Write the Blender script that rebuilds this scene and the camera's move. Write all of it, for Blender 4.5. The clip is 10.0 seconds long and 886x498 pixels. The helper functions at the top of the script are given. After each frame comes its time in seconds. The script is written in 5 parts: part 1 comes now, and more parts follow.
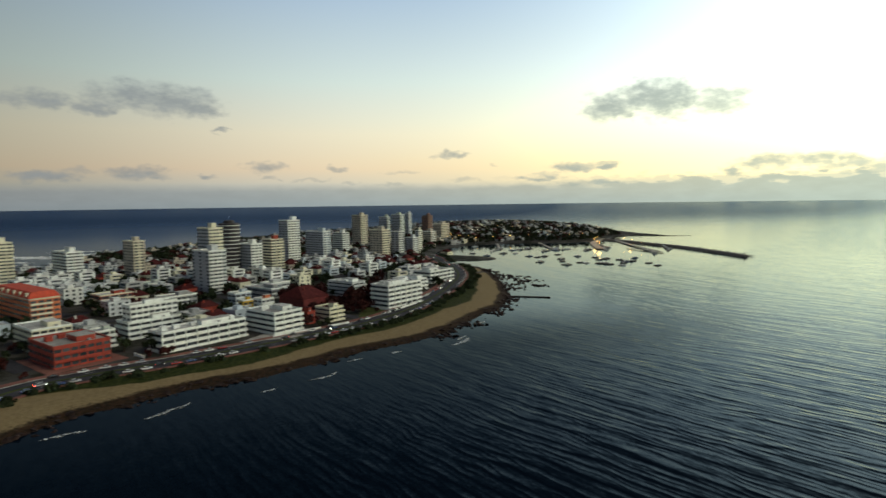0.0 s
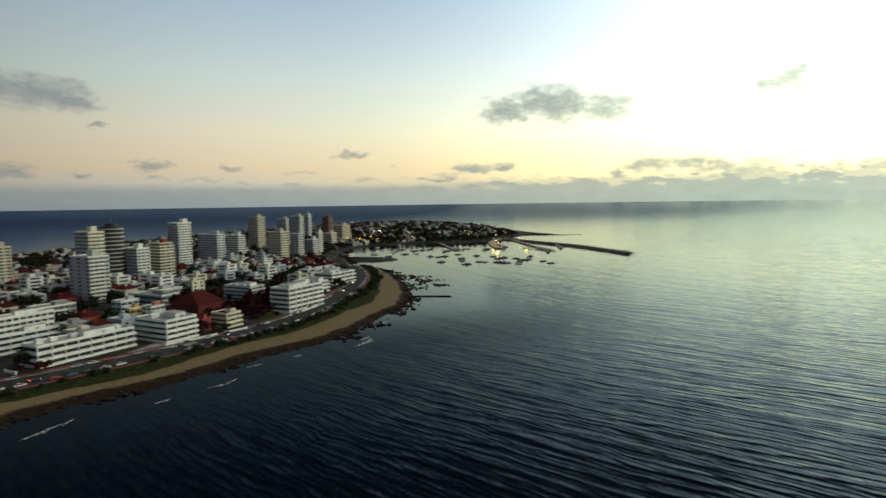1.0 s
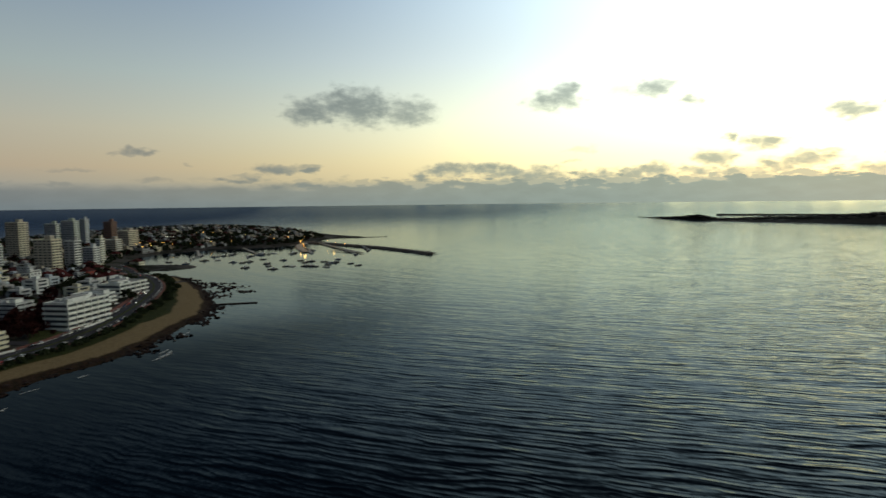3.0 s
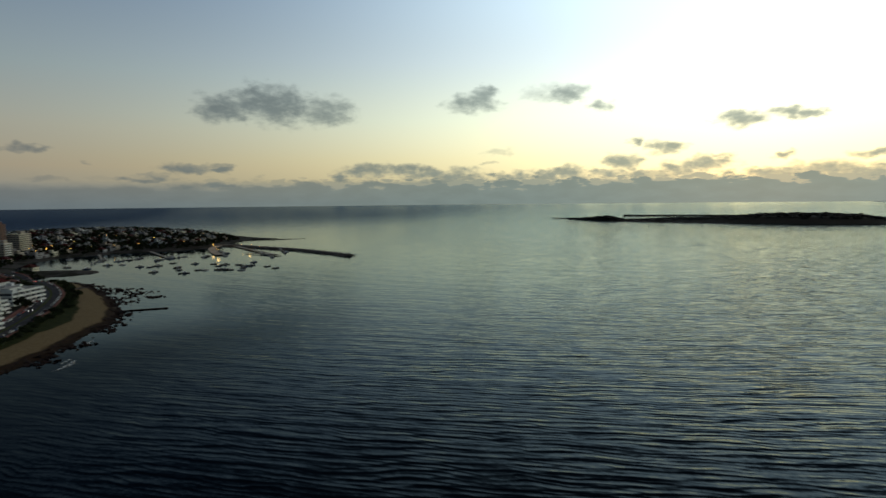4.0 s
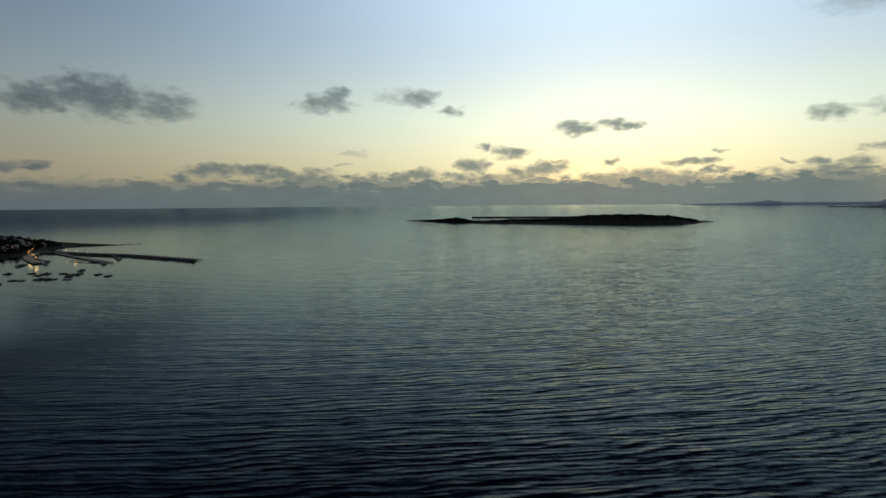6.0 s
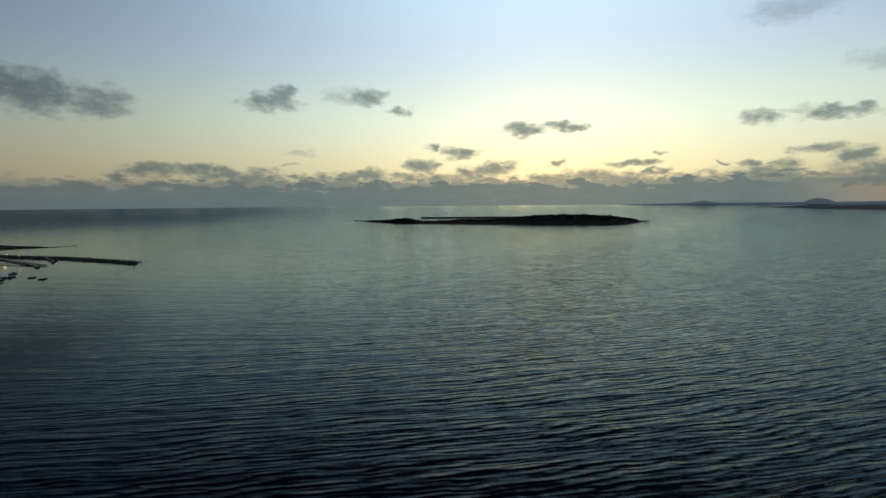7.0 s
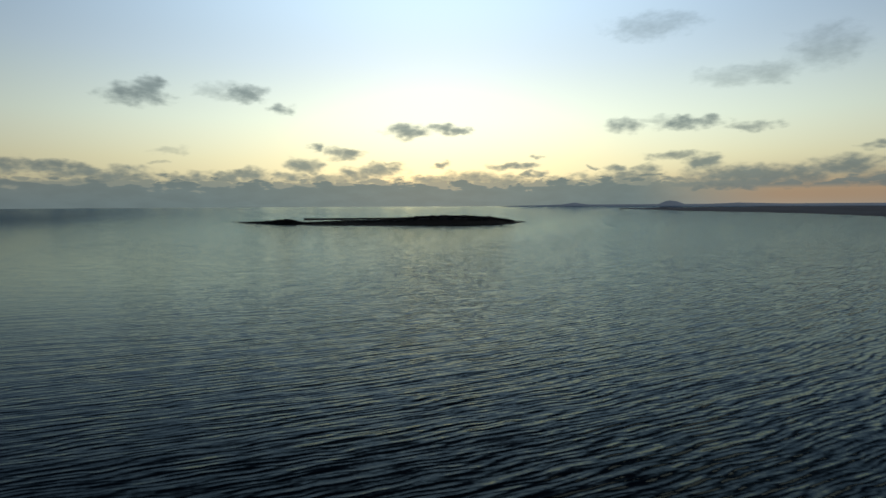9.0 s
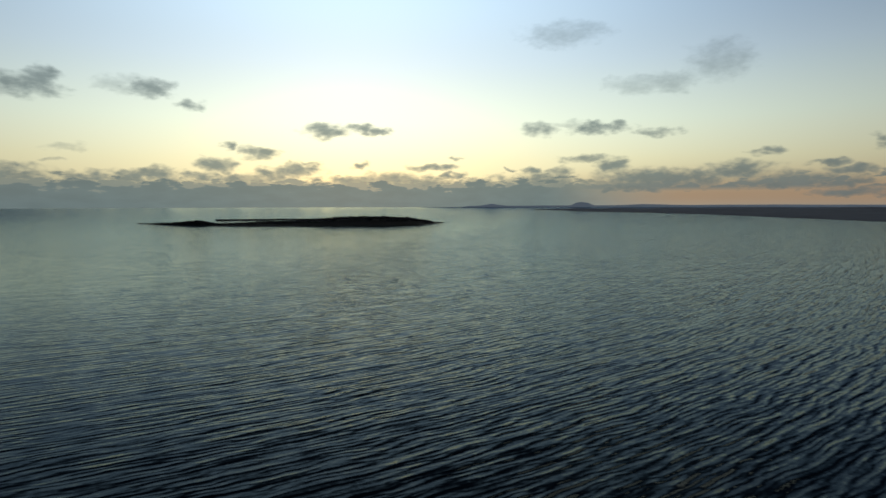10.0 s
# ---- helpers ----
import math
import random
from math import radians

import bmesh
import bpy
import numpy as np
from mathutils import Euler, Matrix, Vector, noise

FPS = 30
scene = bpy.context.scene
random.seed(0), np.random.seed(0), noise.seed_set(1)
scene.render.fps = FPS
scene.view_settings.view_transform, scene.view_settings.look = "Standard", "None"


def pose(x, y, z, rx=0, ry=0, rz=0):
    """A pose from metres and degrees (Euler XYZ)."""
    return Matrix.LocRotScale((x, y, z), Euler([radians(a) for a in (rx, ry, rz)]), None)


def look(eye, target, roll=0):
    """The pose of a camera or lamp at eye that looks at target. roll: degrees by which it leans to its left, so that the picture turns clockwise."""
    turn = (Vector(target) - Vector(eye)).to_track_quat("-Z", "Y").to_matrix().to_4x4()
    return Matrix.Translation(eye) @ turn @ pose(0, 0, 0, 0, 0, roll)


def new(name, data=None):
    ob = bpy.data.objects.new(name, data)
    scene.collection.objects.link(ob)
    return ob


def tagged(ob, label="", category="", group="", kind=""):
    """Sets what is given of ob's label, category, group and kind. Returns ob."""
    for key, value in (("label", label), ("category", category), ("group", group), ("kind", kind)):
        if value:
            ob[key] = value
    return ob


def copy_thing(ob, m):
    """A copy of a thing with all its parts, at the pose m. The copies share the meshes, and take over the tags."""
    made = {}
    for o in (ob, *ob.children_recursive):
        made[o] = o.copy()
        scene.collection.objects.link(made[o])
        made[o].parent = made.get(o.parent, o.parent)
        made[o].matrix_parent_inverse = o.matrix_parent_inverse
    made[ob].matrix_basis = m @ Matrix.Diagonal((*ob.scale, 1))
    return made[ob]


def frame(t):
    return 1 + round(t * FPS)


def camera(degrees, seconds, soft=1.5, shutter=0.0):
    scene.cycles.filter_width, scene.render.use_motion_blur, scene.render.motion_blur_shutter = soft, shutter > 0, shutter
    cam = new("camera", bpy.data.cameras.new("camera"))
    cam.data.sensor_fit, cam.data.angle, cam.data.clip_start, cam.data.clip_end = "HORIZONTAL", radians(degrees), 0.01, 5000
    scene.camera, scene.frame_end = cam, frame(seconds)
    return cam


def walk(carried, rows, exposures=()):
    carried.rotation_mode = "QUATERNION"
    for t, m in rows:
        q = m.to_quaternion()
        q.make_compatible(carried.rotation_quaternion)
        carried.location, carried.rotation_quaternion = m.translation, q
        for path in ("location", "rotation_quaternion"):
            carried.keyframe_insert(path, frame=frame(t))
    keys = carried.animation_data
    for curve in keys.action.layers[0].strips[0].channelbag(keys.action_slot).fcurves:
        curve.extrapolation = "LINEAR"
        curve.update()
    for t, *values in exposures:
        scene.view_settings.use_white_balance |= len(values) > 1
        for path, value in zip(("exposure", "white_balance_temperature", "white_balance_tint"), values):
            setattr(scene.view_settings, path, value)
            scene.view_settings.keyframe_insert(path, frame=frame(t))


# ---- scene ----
cam = camera(74.69, 10.0, soft=1.5, shutter=0.5)
PATH = [
    (0, 0.00, 0.00, 75.00, 85.41, 0.74, -0.00),
    (0.5, -0.18, -2.53, 75.26, 85.39, 0.79, -4.95),
    (1, -0.34, -4.98, 75.54, 85.36, 0.80, -9.71),
    (1.5, -0.60, -7.63, 75.84, 85.34, 0.79, -14.57),
    (2, -1.29, -10.55, 76.19, 85.31, 0.78, -19.70),
    (2.5, -2.38, -13.83, 76.58, 85.34, 0.72, -24.27),
    (4, -6.82, -26.39, 78.15, 85.37, 0.57, -36.35),
    (4.5, -8.60, -30.97, 78.52, 85.41, 0.51, -39.92),
    (5, -10.86, -35.72, 78.84, 85.42, 0.47, -43.27),
    (5.5, -13.63, -40.59, 79.11, 85.45, 0.44, -47.14),
    (7, -25.90, -55.78, 79.64, 85.46, 0.44, -55.50),
    (7.5, -30.39, -60.79, 79.68, 85.47, 0.38, -57.48),
    (8, -35.21, -65.75, 79.71, 85.50, 0.37, -59.76),
    (8.5, -40.27, -70.72, 79.70, 85.51, 0.36, -62.98),
    (9, -45.56, -75.69, 79.65, 85.51, 0.25, -66.73),
    (9.5, -50.99, -80.67, 79.59, 85.55, 0.17, -70.70),
    (10, -56.48, -85.64, 79.54, 85.58, 0.12, -74.58),
]
walk(cam, [(t, pose(x, y, z, rx, ry, rz)) for t, x, y, z, rx, ry, rz in PATH],
     [(0.0, 0.45, 6900, 3), (1.0, 0.28, 6900, 3), (2.0, -0.04, 6950, 4), (2.5, -0.22, 6800, 4), (4.0, -0.9, 6200, 5), (5.5, -1.38, 5800, 6),
      (7.5, -1.44, 5750, 6), (8.5, -1.32, 5750, 6), (10.0, -1.3, 5800, 6)])

# ---------------------------------------------------------------- light
SUN_AZ = 66.0   # clockwise from +y, where the sun has gone down
sun = new("sun", bpy.data.lights.new("sun", "SUN"))
sun.data.energy, sun.data.angle, sun.data.color = 0.95, radians(30), (1.0, 0.90, 0.68)
sun.matrix_world = look((0, 0, 0), (-math.sin(radians(104)), -math.cos(radians(104)), -math.tan(radians(48))))

# single clouds, by how thick they are: azimuth, elevation, half width, half height in degrees
CLOUDS = {"dense": [], "middling": [], "thin": []}


def cloud(kind, az, el, w, h):
    CLOUDS[kind].append((az, el, w, h))


cloud("dense", 12.8, 3.26, 2.56, 0.45)
cloud("dense", 14.2, 1.61, 3.34, 0.39)
cloud("dense", 15.6, 3.08, 0.84, 0.28)
cloud("dense", 16.0, 8.55, 2.32, 1.12)
cloud("dense", 19.3, 9.52, 2.20, 1.34)
cloud("dense", 21.2, 8.96, 2.64, 1.56)
cloud("dense", 26.3, 2.31, 0.89, 0.45)
cloud("dense", 29.2, 3.10, 2.67, 0.56)
cloud("dense", 32.2, 3.27, 1.78, 0.45)
cloud("dense", 34.9, 2.81, 2.12, 0.50)
cloud("dense", 35.5, 1.95, 2.34, 0.39)
cloud("dense", 38.1, 2.42, 2.67, 0.78)
cloud("dense", 43.4, 2.32, 1.89, 0.50)
cloud("dense", 46.3, 2.34, 1.67, 0.56)
cloud("dense", 48.7, 2.62, 1.56, 0.67)
cloud("dense", 51.8, 2.47, 1.67, 0.45)
cloud("dense", 53.5, 3.61, 1.67, 0.67)
cloud("dense", 54.7, 5.39, 0.78, 0.33)
cloud("dense", 55.7, 2.25, 2.56, 0.56)
cloud("dense", 57.2, 4.81, 1.56, 0.56)
cloud("dense", 58.9, 2.74, 2.01, 0.50)
cloud("dense", 60.7, 3.17, 2.12, 0.61)
cloud("dense", 63.3, 7.01, 2.10, 0.61)
cloud("dense", 65.5, 2.32, 2.23, 0.50)
cloud("dense", 66.5, 3.73, 1.00, 0.28)
cloud("dense", 66.8, 7.29, 1.11, 0.50)
cloud("dense", 68.5, 6.99, 1.05, 0.39)
cloud("dense", 69.4, 2.39, 3.34, 0.56)
cloud("dense", 72.7, 2.03, 3.34, 0.50)
cloud("dense", 73.7, 3.47, 2.23, 0.33)
cloud("dense", 75.7, 2.74, 1.00, 0.28)
cloud("dense", 79.0, 1.94, 3.34, 0.56)
cloud("dense", 83.1, 3.15, 1.11, 0.45)
cloud("dense", 84.1, 2.15, 3.34, 0.72)
cloud("dense", 86.1, 2.92, 1.23, 0.67)
cloud("dense", 89.4, 7.09, 2.55, 0.56)
cloud("dense", 90.8, 3.55, 1.45, 0.50)
cloud("dense", 93.0, 1.65, 6.13, 0.56)
cloud("dense", 93.5, 2.44, 4.18, 0.84)
cloud("dense", 95.8, 2.05, 4.46, 0.78)
cloud("dense", 97.3, 2.41, 2.79, 0.61)
cloud("dense", 101.5, 2.97, 2.56, 0.72)
cloud("dense", 105.4, 2.01, 3.79, 0.72)
cloud("dense", 108.1, 3.40, 1.39, 0.28)
cloud("dense", 108.9, 1.69, 2.34, 0.39)
cloud("dense", 109.5, 0.91, 2.68, 0.33)
cloud("dense", 109.6, 2.71, 1.67, 0.39)
cloud("middling", -34.9, 8.58, 2.37, 0.72)
cloud("middling", -34.4, 2.54, 2.34, 0.45)
cloud("middling", -31.0, 8.36, 1.66, 0.61)
cloud("middling", -30.0, 8.11, 1.10, 0.50)
cloud("middling", -27.6, 2.86, 2.23, 0.61)
cloud("middling", -27.6, 9.38, 3.19, 1.12)
cloud("middling", -24.3, 9.12, 3.19, 1.23)
cloud("middling", -22.4, 8.49, 1.82, 0.67)
cloud("middling", -22.0, 2.61, 1.00, 0.22)
cloud("middling", -20.6, 6.78, 0.72, 0.17)
cloud("middling", -16.8, 3.46, 1.50, 0.50)
cloud("middling", -10.3, 3.36, 0.95, 0.28)
cloud("middling", 0.8, 4.58, 1.67, 0.33)
cloud("middling", 9.4, 2.26, 2.12, 0.28)
cloud("middling", 13.4, 3.44, 2.56, 0.33)
cloud("middling", 15.0, 1.70, 2.23, 0.28)
cloud("middling", 18.2, 1.49, 1.67, 0.22)
cloud("middling", 25.1, 8.64, 2.54, 1.23)
cloud("middling", 39.2, 9.38, 2.53, 0.78)
cloud("middling", 40.5, 10.14, 1.21, 0.78)
cloud("middling", 48.1, 10.04, 1.98, 0.67)
cloud("middling", 51.2, 8.86, 1.10, 0.50)
cloud("middling", 61.6, 3.88, 0.83, 0.22)
cloud("middling", 75.9, 4.49, 0.67, 0.22)
cloud("middling", 81.0, 3.31, 0.45, 0.17)
cloud("middling", 83.8, 7.13, 1.77, 0.56)
cloud("middling", 88.5, 4.27, 2.50, 0.39)
cloud("middling", 94.5, 6.57, 1.77, 0.39)
cloud("middling", 103.4, 4.49, 1.22, 0.28)
cloud("middling", 111.4, 4.91, 0.50, 0.45)
cloud("thin", -32.0, 3.03, 1.39, 0.22)
cloud("thin", -16.6, 2.41, 0.78, 0.17)
cloud("thin", -12.7, 2.29, 1.78, 0.14)
cloud("thin", -9.1, 1.84, 0.78, 0.22)
cloud("thin", -4.9, 1.69, 2.51, 0.17)
cloud("thin", -3.9, 2.94, 1.56, 0.17)
cloud("thin", 2.0, 2.10, 1.39, 0.28)
cloud("thin", 5.2, 3.58, 0.56, 0.17)
cloud("thin", 9.7, 2.57, 1.39, 0.17)
cloud("thin", 11.8, 1.71, 1.39, 0.22)
cloud("thin", 19.5, 1.65, 2.01, 0.28)
cloud("thin", 40.9, 3.67, 0.67, 0.17)
cloud("thin", 41.6, 4.80, 1.39, 0.33)
cloud("thin", 46.3, 10.16, 1.98, 0.72)
cloud("thin", 85.7, 15.52, 2.79, 1.00)
cloud("thin", 86.2, 15.63, 3.76, 0.89)
cloud("thin", 86.5, 7.61, 1.44, 0.28)
cloud("thin", 92.1, 10.84, 1.97, 0.56)
cloud("thin", 92.8, 10.85, 2.74, 0.67)
cloud("thin", 95.4, 11.07, 2.52, 0.67)
cloud("thin", 96.3, 10.66, 1.53, 0.56)
cloud("thin", 99.7, 12.39, 2.45, 1.45)


class Nodes:
    """Short names for building node trees."""

    def __init__(self, tree):
        self.t = tree

    def node(self, kind, **props):
        n = self.t.nodes.new(kind)
        for k, v in props.items():
            setattr(n, k, v)
        return n

    def plug(self, socket, v):
        if isinstance(v, bpy.types.NodeSocket):
            self.t.links.new(v, socket)
        else:
            socket.default_value = v

    def m(self, op, a, b=0.0, c=0.0, clamp=False):
        n = self.node("ShaderNodeMath", operation=op, use_clamp=clamp)
        for s, v in zip(n.inputs, (a, b, c)):
            self.plug(s, v)
        return n.outputs[0]

    def step(self, v, lo, hi, out0=0.0, out1=1.0):
        n = self.node("ShaderNodeMapRange", interpolation_type="SMOOTHSTEP")
        for s, x in zip(n.inputs, (v, lo, hi, out0, out1)):
            self.plug(s, x)
        return n.outputs[0]

    def noise(self, vec, scale, detail=4.0, rough=0.5, dist=0.0):
        n = self.node("ShaderNodeTexNoise")
        if vec is not None:
            self.plug(n.inputs["Vector"], vec)
        n.inputs["Scale"].default_value, n.inputs["Detail"].default_value = scale, detail
        n.inputs["Roughness"].default_value, n.inputs["Distortion"].default_value = rough, dist
        return n.outputs["Fac"]

    def xyz(self, x, y, z):
        n = self.node("ShaderNodeCombineXYZ")
        for s, v in zip(n.inputs, (x, y, z)):
            self.plug(s, v)
        return n.outputs[0]

    def mix(self, f, a, b, kind="MIX"):
        n = self.node("ShaderNodeMix", data_type="RGBA", blend_type=kind)
        self.plug(n.inputs["Factor"], f)
        for s, v in ((n.inputs[6], a), (n.inputs[7], b)):
            self.plug(s, v if isinstance(v, bpy.types.NodeSocket) else (*v, 1.0))
        return n.outputs[2]

    def ramp(self, f, stops):
        n = self.node("ShaderNodeValToRGB")
        e = n.color_ramp.elements
        while len(e) < len(stops):
            e.new(0.5)
        for el, (p, c) in zip(e, stops):
            el.position, el.color = p, (*c, 1.0)
        self.plug(n.inputs[0], f)
        return n.outputs[0]


world = bpy.data.worlds.new("dusk_sky")
scene.world = world
world.use_nodes = True
world.node_tree.nodes.clear()
W = Nodes(world.node_tree)
way = W.node("ShaderNodeTexCoord").outputs["Generated"]
sep = W.node("ShaderNodeSeparateXYZ")
W.plug(sep.inputs[0], way)
AZ = W.m("MULTIPLY", W.m("ARCTAN2", sep.outputs[0], sep.outputs[1]), 57.2958)
EL = W.m("MULTIPLY", W.m("ARCSINE", sep.outputs[2]), 57.2958)
OFF = W.m("WRAP", W.m("SUBTRACT", AZ, SUN_AZ), 180.0, -180.0)
OFF_TRUE = OFF
OFF = W.m("MINIMUM", OFF, W.m("MULTIPLY", OFF, 0.8))    # the glow reaches farther on the landward side
NEAR_SUN = W.m("EXPONENT", W.m("MULTIPLY", W.m("POWER", W.m("ABSOLUTE", W.m("DIVIDE", OFF, W.m("SUBTRACT", 57.0, W.m("MULTIPLY", W.m("MINIMUM", W.m("MAXIMUM", EL, 0.0), 40.0), 1.02)))), 2.0), -1.0))
UP = W.m("DIVIDE", EL, 60.0, clamp=True)
ANTI = W.ramp(UP, [(0.0, (.22, .28, .34)), (0.03, (.30, .33, .38)), (0.055, (.45, .36, .33)), (0.11, (.50, .44, .38)),
                   (0.19, (.40, .46, .47)), (0.31, (.27, .35, .48)), (0.38, (.08, .13, .23)), (0.46, (.018, .034, .09)), (1.0, (.010, .018, .06))])
SUNNY = W.ramp(UP, [(0.0, (.44, .51, .50)), (0.035, (.92, .68, .27)), (0.07, (1.0, .82, .38)), (0.13, (.92, 1.0, .80)),
                    (0.22, (.78, .93, 1.14)), (0.32, (.58, .77, 1.08)), (0.40, (.26, .36, .55)), (0.52, (.055, .085, .16)), (1.0, (.03, .04, .06))])
GLOW = W.m("MULTIPLY", W.m("EXPONENT", W.m("MULTIPLY", W.m("ADD", W.m("POWER", W.m("ABSOLUTE", W.m("DIVIDE", OFF, 36.0)), 2.0),
           W.m("POWER", W.m("ABSOLUTE", W.m("DIVIDE", W.m("SUBTRACT", EL, 6.5), 7.5)), 2.0)), -1.0)), 1.4)
# the bright veil goes on upward from the glow
VEIL = W.m("MULTIPLY", W.m("EXPONENT", W.m("MULTIPLY", W.m("ADD", W.m("POWER", W.m("ABSOLUTE", W.m("DIVIDE", OFF_TRUE, 32.0)), 2.0),
           W.m("POWER", W.m("ABSOLUTE", W.m("DIVIDE", W.m("SUBTRACT", EL, 20.0), 7.0)), 2.0)), -1.0)), 1.3)
behind = W.step(W.m("ABSOLUTE", OFF), 72.0, 118.0, 1.0, 0.4)
ANTI = W.mix(1.0, ANTI, W.xyz(behind, behind, behind), "MULTIPLY")
SKY = W.mix(NEAR_SUN, ANTI, SUNNY)
glow_add = W.node("ShaderNodeMix", data_type="RGBA", blend_type="ADD")
W.plug(glow_add.inputs["Factor"], 1.0)
W.plug(glow_add.inputs[6], SKY)
W.plug(glow_add.inputs[7], W.mix(1.0, (1.0, .99, .70), W.xyz(GLOW, GLOW, GLOW), "MULTIPLY"))
glow_add.clamp_factor = False
veil_add = W.node("ShaderNodeMix", data_type="RGBA", blend_type="ADD")
veil_add.inputs["Factor"].default_value = 1.0
W.plug(veil_add.inputs[6], glow_add.outputs[2])
W.plug(veil_add.inputs[7], W.mix(1.0, (.86, 1.0, .97), W.xyz(VEIL, VEIL, VEIL), "MULTIPLY"))
nishita = W.node("ShaderNodeTexSky", sky_type="NISHITA", sun_disc=False, sun_elevation=radians(5.0), sun_rotation=radians(SUN_AZ))
SKY = W.mix(0.03, veil_add.outputs[2], nishita.outputs[0], "ADD")
# the afterglow turns orange low down, north of the sunken sun
ember = W.m("MULTIPLY", W.step(AZ, 80.0, 98.0), W.m("EXPONENT", W.m("MULTIPLY", W.m("POWER", W.m("ABSOLUTE", W.m("DIVIDE", W.m("SUBTRACT", EL, 0.8), 1.7)), 2.0), -1.0)))
SKY = W.mix(W.m("MULTIPLY", ember, 0.85), SKY, (1.0, .58, .30))

# cloud cover
flat = W.xyz(W.m("MULTIPLY", AZ, 0.22), W.m("MULTIPLY", EL, 0.40), 0.0)
billow = W.m("SUBTRACT", W.noise(flat, 2.4, 3.0, 0.5), 0.5)
fine = W.m("SUBTRACT", W.noise(flat, 7.0, 5.0, 0.6), 0.5)
rough_edge = W.m("ADD", W.m("MULTIPLY", billow, 1.5), W.m("MULTIPLY", fine, 1.1))
warp_a = W.m("MULTIPLY", W.m("SUBTRACT", W.noise(flat, 2.9, 2.0, 0.5), 0.5), 3.0)
warp_b = W.m("MULTIPLY", W.m("SUBTRACT", W.noise(W.xyz(W.m("MULTIPLY", AZ, 0.2), W.m("MULTIPLY", EL, 0.35), 9.0), 3.4, 2.0, 0.5), 0.5), 1.3)
azel = W.xyz(W.m("ADD", AZ, warp_a), W.m("ADD", EL, warp_b), 0.0)


def swarm(clouds, strength, soft):
    """How much of the sky a set of clouds covers: each one a soft oval, run together and broken up at the edge."""
    near = None
    for az, el, w, h in clouds:
        w, h = w * 1.25, h * 1.3
        q = W.node("ShaderNodeVectorMath", operation="MULTIPLY_ADD")
        W.plug(q.inputs[0], azel)
        q.inputs[1].default_value, q.inputs[2].default_value = (1 / w, 1 / h, 0), (-az / w, -el / h, 0)
        d = W.node("ShaderNodeVectorMath", operation="DOT_PRODUCT")
        W.plug(d.inputs[0], q.outputs[0])
        W.plug(d.inputs[1], q.outputs[0])
        near = d.outputs["Value"] if near is None else W.m("SMOOTH_MIN", near, d.outputs["Value"], 0.35)
    return W.m("MULTIPLY", W.step(W.m("ADD", W.m("SUBTRACT", 1.0, near), rough_edge), -0.3, soft), strength)


cover = W.m("MAXIMUM", swarm(CLOUDS["dense"], 0.88, 1.15), W.m("MAXIMUM", swarm(CLOUDS["middling"], 0.82, 1.3), swarm(CLOUDS["thin"], 0.45, 1.5)))
# the long low bank over the horizon, with small heaps along its top
strip = W.xyz(W.m("MULTIPLY", AZ, 0.2), W.m("MULTIPLY", EL, 0.6), 4.0)
heaps = W.noise(strip, 2.2, 5.0, 0.54)
toward = W.step(AZ, -5.0, 45.0)
past = W.step(AZ, 84.0, 98.0)
veil = W.m("MULTIPLY", W.step(W.m("ADD", EL, W.m("MULTIPLY", W.m("SUBTRACT", heaps, 0.5), W.m("ADD", 0.4, W.m("MULTIPLY", toward, 4.0)))), W.m("ADD", 2.1, W.m("MULTIPLY", toward, 0.5)), W.m("ADD", 1.1, W.m("MULTIPLY", toward, 0.6))), W.m("SUBTRACT", W.m("ADD", 0.66, W.m("MULTIPLY", toward, 0.32)), W.m("MULTIPLY", past, 0.86)))
lump = W.m("MULTIPLY", W.step(W.m("SUBTRACT", heaps, W.m("ADD", 0.36, W.m("MULTIPLY", W.m("MAXIMUM", W.m("SUBTRACT", EL, 1.4), 0.0), 0.17))), 0.0, 0.12),
           W.m("MULTIPLY", toward, 0.85))
lump = W.m("MULTIPLY", lump, W.step(EL, 3.2, 2.4))
bank = W.m("MAXIMUM", veil, W.m("MULTIPLY", lump, W.m("SUBTRACT", 1.0, W.m("MULTIPLY", past, W.step(EL, 1.6, 1.0)))))
cover = W.m("MAXIMUM", cover, bank)
cover = W.m("MULTIPLY", cover, 0.96)
grain = W.step(heaps, 0.3, 0.7, 0.95, 1.06)
CLOUD = W.mix(1.0, W.mix(NEAR_SUN, (.165, .185, .22), (.38, .475, .435)), W.xyz(grain, grain, grain), "MULTIPLY")
SKY = W.mix(cover, SKY, CLOUD)
back = W.node("ShaderNodeBackground")
W.plug(back.inputs[0], SKY)
back.inputs[1].default_value = 1.0
W.plug(W.node("ShaderNodeOutputWorld").inputs[0], back.outputs[0])


